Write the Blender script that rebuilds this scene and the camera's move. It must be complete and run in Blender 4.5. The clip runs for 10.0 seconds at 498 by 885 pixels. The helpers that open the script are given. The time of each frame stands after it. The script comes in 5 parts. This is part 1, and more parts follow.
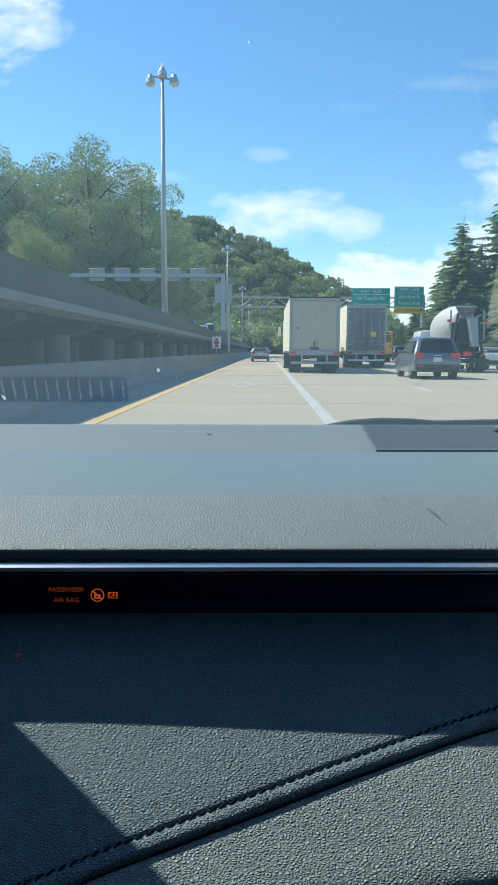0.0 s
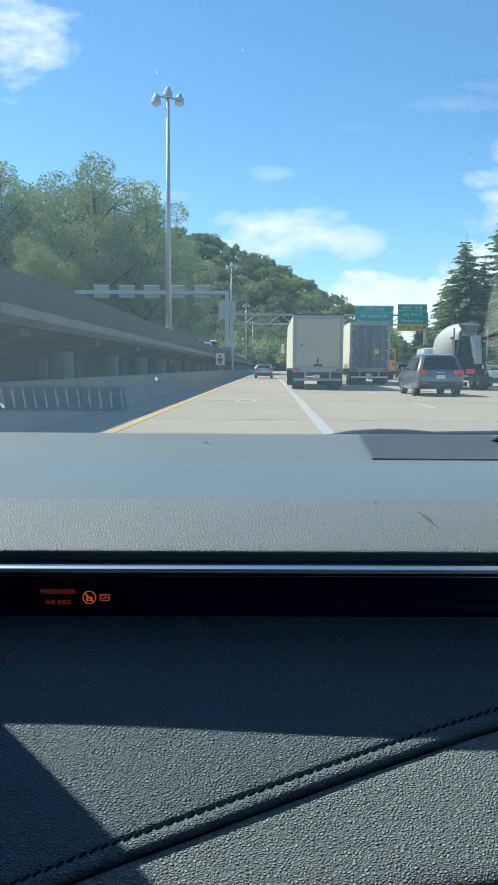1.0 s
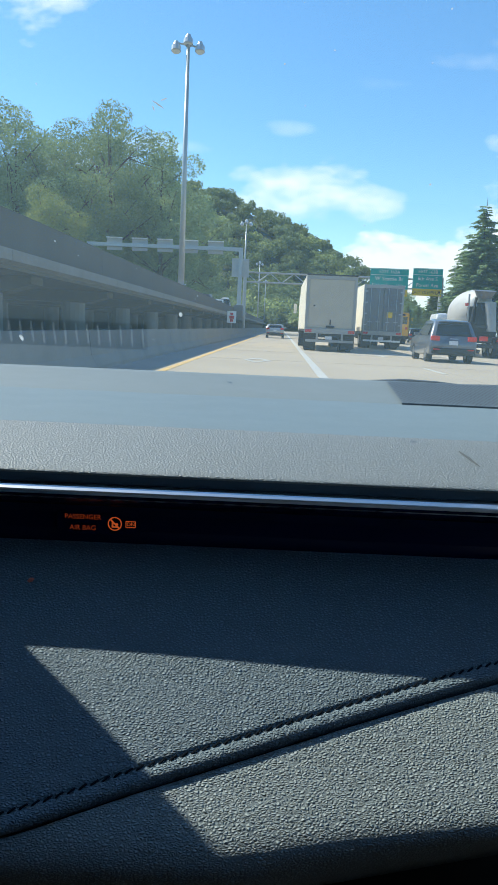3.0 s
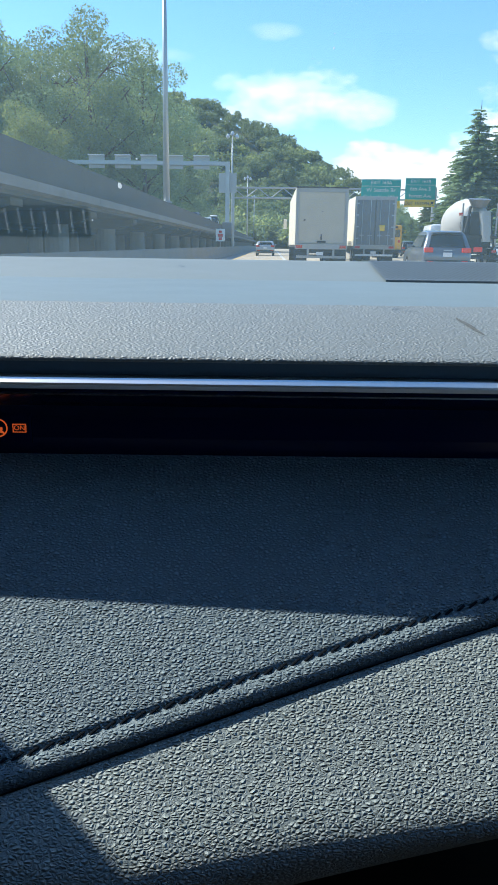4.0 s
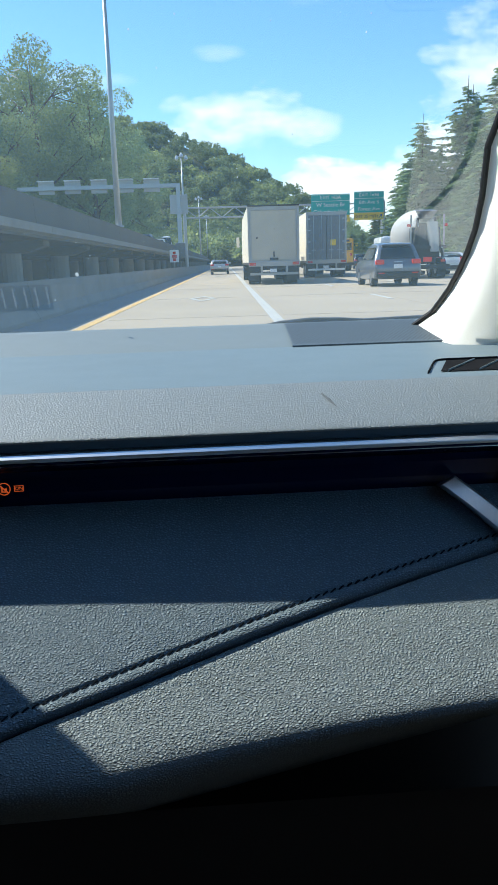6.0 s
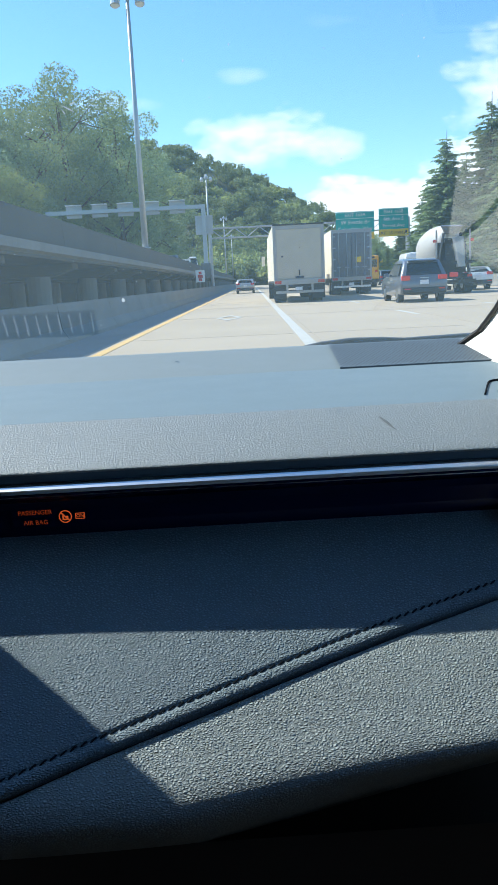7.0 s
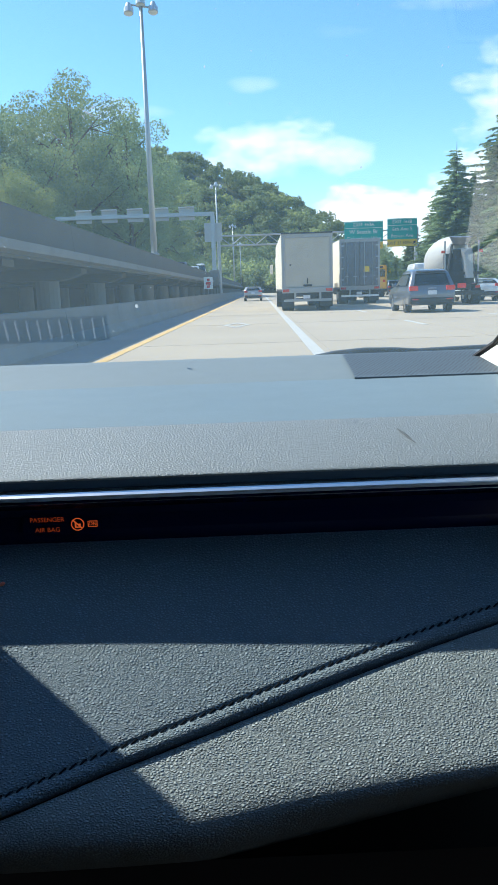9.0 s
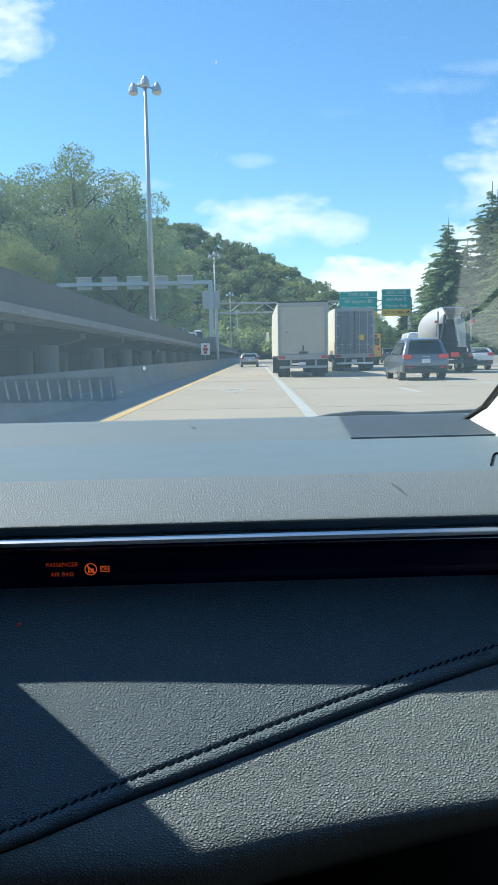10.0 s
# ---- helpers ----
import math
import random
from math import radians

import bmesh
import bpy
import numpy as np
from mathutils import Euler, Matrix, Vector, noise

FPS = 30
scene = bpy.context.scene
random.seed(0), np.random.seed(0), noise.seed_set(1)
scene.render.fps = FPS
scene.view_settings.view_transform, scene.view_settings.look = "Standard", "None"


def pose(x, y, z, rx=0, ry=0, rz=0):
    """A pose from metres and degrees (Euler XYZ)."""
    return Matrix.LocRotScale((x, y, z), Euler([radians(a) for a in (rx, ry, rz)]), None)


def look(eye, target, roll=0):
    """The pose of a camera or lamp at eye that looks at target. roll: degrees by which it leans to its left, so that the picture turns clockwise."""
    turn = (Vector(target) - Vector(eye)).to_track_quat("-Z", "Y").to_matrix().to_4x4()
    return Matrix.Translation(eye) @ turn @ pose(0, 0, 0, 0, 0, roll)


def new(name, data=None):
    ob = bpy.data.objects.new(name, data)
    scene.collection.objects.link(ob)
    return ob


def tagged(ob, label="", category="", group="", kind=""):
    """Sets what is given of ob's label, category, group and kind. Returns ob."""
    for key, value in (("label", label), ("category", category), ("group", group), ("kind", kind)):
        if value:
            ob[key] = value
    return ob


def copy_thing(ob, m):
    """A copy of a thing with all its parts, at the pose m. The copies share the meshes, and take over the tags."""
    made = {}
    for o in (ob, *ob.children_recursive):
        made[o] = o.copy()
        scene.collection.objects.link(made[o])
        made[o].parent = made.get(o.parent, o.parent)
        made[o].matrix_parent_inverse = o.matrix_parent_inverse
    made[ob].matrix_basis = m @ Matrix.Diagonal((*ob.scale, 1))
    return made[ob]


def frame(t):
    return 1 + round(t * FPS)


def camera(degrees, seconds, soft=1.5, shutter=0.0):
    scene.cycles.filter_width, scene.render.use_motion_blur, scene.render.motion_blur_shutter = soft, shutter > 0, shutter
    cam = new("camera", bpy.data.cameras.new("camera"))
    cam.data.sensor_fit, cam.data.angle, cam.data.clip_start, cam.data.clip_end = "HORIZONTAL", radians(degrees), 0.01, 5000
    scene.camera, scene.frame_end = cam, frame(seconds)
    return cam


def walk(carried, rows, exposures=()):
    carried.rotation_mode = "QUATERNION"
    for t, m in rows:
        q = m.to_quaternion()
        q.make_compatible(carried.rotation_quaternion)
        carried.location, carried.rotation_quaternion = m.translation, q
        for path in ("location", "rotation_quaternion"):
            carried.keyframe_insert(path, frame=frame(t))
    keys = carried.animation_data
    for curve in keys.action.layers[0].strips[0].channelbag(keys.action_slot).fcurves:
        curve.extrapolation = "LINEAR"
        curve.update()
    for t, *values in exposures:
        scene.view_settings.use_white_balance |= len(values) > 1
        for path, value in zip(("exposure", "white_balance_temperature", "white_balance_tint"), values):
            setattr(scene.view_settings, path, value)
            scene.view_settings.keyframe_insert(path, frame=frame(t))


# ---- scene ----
EYE = 1.10          # height of the camera's first place over the road
CAR_TURN = 2.2      # the car stands at a slight angle to its lane
ROWS = [
    (0.0, -0.0066, 0.0013, 0.0052, -0.95, -6.83, 0.18),
    (0.5, -0.0061, -0.0001, -0.0003, -1.11, -6.43, 0.60),
    (1.0, -0.0003, -0.0012, -0.0026, -0.70, -5.59, 0.39),
    (1.5, -0.0058, -0.0005, 0.0016, -0.63, -5.61, 0.39),
    (2.0, -0.0202, -0.0007, -0.0075, -0.09, -5.63, 0.66),
    (2.2, -0.0235, -0.0041, 0.0006, 0.21, -5.64, 1.21),
    (3.3, -0.0035, 0.0296, -0.0285, -0.36, -9.42, 2.71),
    (3.5, 0.0069, 0.0455, -0.0191, 0.07, -9.56, 1.11),
    (4.0, 0.0145, 0.1199, -0.0605, -0.79, -14.46, 0.85),
    (4.5, 0.0175, 0.0779, -0.0481, -0.96, -14.69, 0.06),
    (5.0, 0.0295, 0.0179, -0.0271, -1.84, -15.06, -2.15),
    (5.5, 0.0255, -0.0075, -0.0180, -3.63, -13.50, -1.54),
    (5.7, 0.0320, -0.0174, -0.0113, -3.68, -13.38, -1.69),
    (6.8, 0.0356, -0.0173, -0.0047, -1.96, -12.04, -2.47),
    (7.0, 0.0149, -0.0145, -0.0030, -1.45, -11.80, -2.85),
    (7.5, -0.0002, -0.0114, -0.0046, -0.59, -11.92, -2.30),
    (8.0, 0.0079, -0.0158, 0.0020, -0.30, -11.40, -1.96),
    (8.5, 0.0135, -0.0144, 0.0027, -0.23, -11.11, -2.21),
    (9.0, 0.0084, -0.0076, -0.0025, -1.09, -11.24, -1.91),
    (9.5, 0.0021, -0.0521, 0.0076, -2.24, -7.63, -0.89),
    (10.0, 0.0015, -0.0428, -0.0042, -1.60, -6.41, -1.17),
]


CAR = pose(0, 0, EYE, 0, 0, CAR_TURN)


def camera_pose(x, y, z, yaw, pitch, roll):
    yaw, pitch = radians(yaw), radians(pitch)
    way = Vector((-math.sin(yaw) * math.cos(pitch), math.cos(yaw) * math.cos(pitch), math.sin(pitch)))
    eye = Vector((x, y, z))
    return CAR @ look(eye, eye + way, roll)


cam = camera(36.0, 10.0, soft=1.6)
walk(cam, [(t, camera_pose(*r)) for t, *r in ROWS], exposures=[(0.0, 0.54, 6200, 0), (1.5, 0.50, 6200, 0), (2.2, 0.44, 6200, 0), (3.5, 0.80, 6150, 4), (4.2, 0.90, 6100, 5), (5.0, 1.02, 6100, 5), (5.6, 0.74, 6100, 4), (7.0, 0.86, 6050, 4), (9.0, 0.86, 6050, 4), (10.0, 0.66, 6100, 2)])

# ---- sky and sun ----
SUN_WAY = Vector((-1.90, 0.71, 2.28)).normalized()      # towards the sun: ahead, to the left, high
SUN_EL = math.asin(SUN_WAY.z)
SUN_AZ = math.atan2(SUN_WAY.x, SUN_WAY.y)

# clouds: (across, up) as slopes from straight ahead, half sizes, strength
CLOUDS = [
    (0.020, 0.170, 0.105, 0.036, 1.0), (0.100, 0.160, 0.050, 0.022, 0.9), (-0.05, 0.155, 0.05, 0.018, 0.7),
    (0.190, 0.080, 0.140, 0.046, 1.45), (0.330, 0.105, 0.140, 0.055, 1.35), (0.420, 0.160, 0.110, 0.060, 1.35),
    (0.345, 0.225, 0.095, 0.065, 0.95), (0.440, 0.270, 0.110, 0.090, 1.0), (-0.330, 0.410, 0.080, 0.060, 1.0), (-0.290, 0.395, 0.050, 0.030, 0.9),
    (-0.170, 0.215, 0.060, 0.018, 0.65), (0.000, 0.245, 0.032, 0.010, 0.5), (-0.270, 0.200, 0.090, 0.020, 0.75), (0.240, 0.330, 0.070, 0.012, 0.45),
    (0.300, 0.350, 0.060, 0.012, 0.4), (0.110, 0.300, 0.040, 0.010, 0.3), (0.62, 0.22, 0.20, 0.10, 0.8), (-0.85, 0.30, 0.25, 0.08, 0.8), (0.9, 0.5, 0.25, 0.12, 0.7),
]


def make_world():
    world = bpy.data.worlds.new("sky")
    scene.world = world
    world.use_nodes = True
    nt = world.node_tree
    nt.nodes.clear()
    N, L = nt.nodes.new, nt.links.new
    sky = N("ShaderNodeTexSky")
    sky.sky_type, sky.sun_disc = "NISHITA", False
    sky.sun_elevation, sky.sun_rotation = SUN_EL, SUN_AZ
    sky.air_density, sky.dust_density, sky.ozone_density = 1.0, 0.25, 4.0
    coord = N("ShaderNodeTexCoord")
    sep = N("ShaderNodeSeparateXYZ")
    L(coord.outputs["Generated"], sep.inputs[0])

    def op(kind, a, b=None, clamp=False):
        n = N("ShaderNodeMath")
        n.operation, n.use_clamp = kind, clamp
        for k, v in enumerate((a, b)):
            if v is None:
                continue
            if isinstance(v, (int, float)):
                n.inputs[k].default_value = v
            else:
                L(v, n.inputs[k])
        return n.outputs[0]

    ahead = op("MAXIMUM", sep.outputs[1], 0.02)
    u, v = op("DIVIDE", sep.outputs[0], ahead), op("DIVIDE", sep.outputs[2], ahead)
    comb = N("ShaderNodeCombineXYZ")
    L(u, comb.inputs[0]), L(op("MULTIPLY", v, 2.0), comb.inputs[1])
    puff = N("ShaderNodeTexNoise")
    puff.inputs["Scale"].default_value, puff.inputs["Detail"].default_value, puff.inputs["Roughness"].default_value = 13, 9, 0.62
    L(comb.outputs[0], puff.inputs["Vector"])
    rough = op("MULTIPLY", op("SUBTRACT", puff.outputs[0], 0.49), 4.2)
    total = None
    for cu, cv, su, sv, k in CLOUDS:
        du, dv = op("DIVIDE", op("SUBTRACT", u, cu), su), op("DIVIDE", op("SUBTRACT", v, cv), sv)
        d = op("ADD", op("MULTIPLY", du, du), op("MULTIPLY", dv, dv))
        body = op("MULTIPLY", op("ADD", op("SUBTRACT", 1.0, d), rough, False), 0.75 * k, True)
        body = op("MULTIPLY", body, k)
        total = body if total is None else op("MAXIMUM", total, body)
    front = op("GREATER_THAN", sep.outputs[1], 0.05)
    total = op("MULTIPLY", op("MULTIPLY", total, front), 0.92)
    deep = N("ShaderNodeHueSaturation")
    deep.inputs["Saturation"].default_value, deep.inputs["Hue"].default_value = 1.16, 0.499
    L(sky.outputs[0], deep.inputs["Color"])
    mix = N("ShaderNodeMix")
    mix.data_type = "RGBA"
    L(total, mix.inputs["Factor"])
    L(deep.outputs[0], mix.inputs["A"])
    mix.inputs["B"].default_value = (5.7, 5.85, 6.1, 1)
    bg = N("ShaderNodeBackground")
    bg.inputs["Strength"].default_value = 0.134
    L(mix.outputs["Result"], bg.inputs["Color"])
    out = N("ShaderNodeOutputWorld")
    L(bg.outputs[0], out.inputs[0])


make_world()
sun = new("sun", bpy.data.lights.new("sun", "SUN"))
sun.data.energy, sun.data.angle, sun.data.color = 4.4, radians(0.53), (1.0, 0.94, 0.84)
sun.matrix_world = look((0, 0, 60), Vector((0, 0, 60)) - SUN_WAY)


# ---- materials ----
def material(name, color, rough=0.6, metal=0.0, grain=200.0, vary=0.12, stain=2.0, stain_amount=0.10, bump=0.0,
             bump_scale=300.0, leather=0.0, leather_scale=420.0, crease_shade=0.58, spec=0.5, island=0.0, per_object=0.0, emit=None, emit_strength=0.0,
             coat=0.0):
    m = bpy.data.materials.new(name)
    m.use_nodes = True
    nt = m.node_tree
    N, L = nt.nodes.new, nt.links.new
    b = nt.nodes["Principled BSDF"]
    b.inputs["Roughness"].default_value, b.inputs["Metallic"].default_value = rough, metal
    b.inputs["Specular IOR Level"].default_value = spec
    b.inputs["Coat Weight"].default_value = coat
    co = N("ShaderNodeTexCoord")

    def tex(scale, detail=4):
        n = N("ShaderNodeTexNoise")
        n.inputs["Scale"].default_value, n.inputs["Detail"].default_value = scale, detail
        L(co.outputs["Object"], n.inputs["Vector"])
        return n.outputs["Fac"]

    def math_(kind, a, c):
        n = N("ShaderNodeMath")
        n.operation = kind
        for k, v in enumerate((a, c)):
            if isinstance(v, (int, float)):
                n.inputs[k].default_value = v
            else:
                L(v, n.inputs[k])
        return n.outputs[0]

    val = math_("ADD", math_("MULTIPLY", math_("SUBTRACT", tex(grain), 0.5), 2 * vary),
                math_("MULTIPLY", math_("SUBTRACT", tex(stain, 5), 0.5), 2 * stain_amount))
    if island:
        geo = N("ShaderNodeNewGeometry")
        val = math_("ADD", val, math_("MULTIPLY", math_("SUBTRACT", geo.outputs["Random Per Island"], 0.5), 2 * island))
    if per_object:
        info = N("ShaderNodeObjectInfo")
        val = math_("ADD", val, math_("MULTIPLY", math_("SUBTRACT", info.outputs["Random"], 0.5), 2 * per_object))
    val = math_("ADD", val, 1.0)
    hsv = N("ShaderNodeHueSaturation")
    hsv.inputs["Color"].default_value = (*color, 1)
    L(val, hsv.inputs["Value"])
    L(hsv.outputs[0], b.inputs["Base Color"])
    rr = math_("ADD", math_("MULTIPLY", math_("SUBTRACT", tex(stain * 3), 0.5), 0.25 * rough), rough)
    L(rr, b.inputs["Roughness"])
    if bump or leather:
        bp = N("ShaderNodeBump")
        if leather:
            warp = N("ShaderNodeTexNoise")
            warp.inputs["Scale"].default_value = leather_scale * 0.6
            L(co.outputs["Object"], warp.inputs["Vector"])
            add = N("ShaderNodeVectorMath")
            add.operation = "MULTIPLY_ADD"
            L(warp.outputs["Color"], add.inputs[0])
            add.inputs[1].default_value = (0.7 / leather_scale,) * 3
            L(co.outputs["Object"], add.inputs[2])
            stretch = N("ShaderNodeVectorMath")
            stretch.operation = "MULTIPLY"
            L(add.outputs[0], stretch.inputs[0])
            stretch.inputs[1].default_value = (0.72, 1.15, 1.15)
            vor = N("ShaderNodeTexVoronoi")
            vor.feature = "DISTANCE_TO_EDGE"
            vor.inputs["Scale"].default_value = leather_scale
            L(stretch.outputs[0], vor.inputs["Vector"])
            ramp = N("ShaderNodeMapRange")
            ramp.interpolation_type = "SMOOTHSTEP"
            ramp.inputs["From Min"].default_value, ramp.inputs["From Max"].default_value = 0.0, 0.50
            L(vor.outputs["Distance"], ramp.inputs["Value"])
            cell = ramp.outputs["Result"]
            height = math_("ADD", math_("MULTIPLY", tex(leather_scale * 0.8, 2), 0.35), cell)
            # creases painted darker, standing in for the shade between pebbles
            tone = math_("ADD", math_("MULTIPLY", cell, crease_shade), 1.06 - 0.60 * crease_shade)
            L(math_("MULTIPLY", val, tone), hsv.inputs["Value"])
            bp.inputs["Distance"].default_value = leather
        else:
            height = tex(bump_scale, 6)
            bp.inputs["Distance"].default_value = bump
        L(height, bp.inputs["Height"])
        bp.inputs["Strength"].default_value = 1.0
        L(bp.outputs[0], b.inputs["Normal"])
    if emit:
        b.inputs["Emission Color"].default_value = (*emit, 1)
        b.inputs["Emission Strength"].default_value = emit_strength
    return m


def leaf_material(name, color, vary=0.20):
    """Thin leaves: diffuse with some light coming through."""
    m = bpy.data.materials.new(name)
    m.use_nodes = True
    nt = m.node_tree
    nt.nodes.clear()
    N, L = nt.nodes.new, nt.links.new
    geo, info = N("ShaderNodeNewGeometry"), N("ShaderNodeObjectInfo")
    add = N("ShaderNodeMath")
    add.operation = "MULTIPLY_ADD"
    L(geo.outputs["Random Per Island"], add.inputs[0])
    add.inputs[1].default_value, add.inputs[2].default_value = 2 * vary, 1 - vary
    add2 = N("ShaderNodeMath")
    add2.operation = "MULTIPLY_ADD"
    L(info.outputs["Random"], add2.inputs[0])
    add2.inputs[1].default_value, add2.inputs[2].default_value = 0.5, 0.75
    mul = N("ShaderNodeMath")
    mul.operation = "MULTIPLY"
    L(add.outputs[0], mul.inputs[0]), L(add2.outputs[0], mul.inputs[1])
    hue = N("ShaderNodeMath")
    hue.operation = "MULTIPLY_ADD"
    L(geo.outputs["Random Per Island"], hue.inputs[0])
    hue.inputs[1].default_value, hue.inputs[2].default_value = -0.03, 0.515
    hsv = N("ShaderNodeHueSaturation")
    hsv.inputs["Color"].default_value = (*color, 1)
    L(hue.outputs[0], hsv.inputs["Hue"])
    L(mul.outputs[0], hsv.inputs["Value"])
    d, t, mix, out = N("ShaderNodeBsdfDiffuse"), N("ShaderNodeBsdfTranslucent"), N("ShaderNodeMixShader"), N("ShaderNodeOutputMaterial")
    L(hsv.outputs[0], d.inputs[0]), L(hsv.outputs[0], t.inputs[0])
    mix.inputs[0].default_value = 0.48
    L(d.outputs[0], mix.inputs[1]), L(t.outputs[0], mix.inputs[2]), L(mix.outputs[0], out.inputs[0])
    return m


def pane_material(name, tint=(1, 1, 1), ior=1.5, dust=0.0):
    """A thin pane: clear, with a film for dust and painted haze and a mirror's share after Fresnel."""
    m = bpy.data.materials.new(name)
    m.use_nodes = True
    nt = m.node_tree
    nt.nodes.clear()
    N, L = nt.nodes.new, nt.links.new
    clear, gloss, mix, fr, out = (N("ShaderNodeBsdfTransparent"), N("ShaderNodeBsdfGlossy"), N("ShaderNodeMixShader"), N("ShaderNodeFresnel"), N("ShaderNodeOutputMaterial"))
    clear.inputs[0].default_value = (*tint, 1)
    gloss.inputs["Roughness"].default_value = 0.0
    fr.inputs[0].default_value = ior
    if dust:
        film, both = N("ShaderNodeBsdfTranslucent"), N("ShaderNodeMixShader")
        # the blue tint adds veiling haze beyond what the dust would scatter
        film.inputs[0].default_value = (0.46, 0.78, 0.96, 1)
        both.inputs[0].default_value = dust
        L(clear.outputs[0], both.inputs[1]), L(film.outputs[0], both.inputs[2])
        clear = both
    L(fr.outputs[0], mix.inputs[0]), L(clear.outputs[0], mix.inputs[1]), L(gloss.outputs[0], mix.inputs[2]), L(mix.outputs[0], out.inputs[0])
    return m


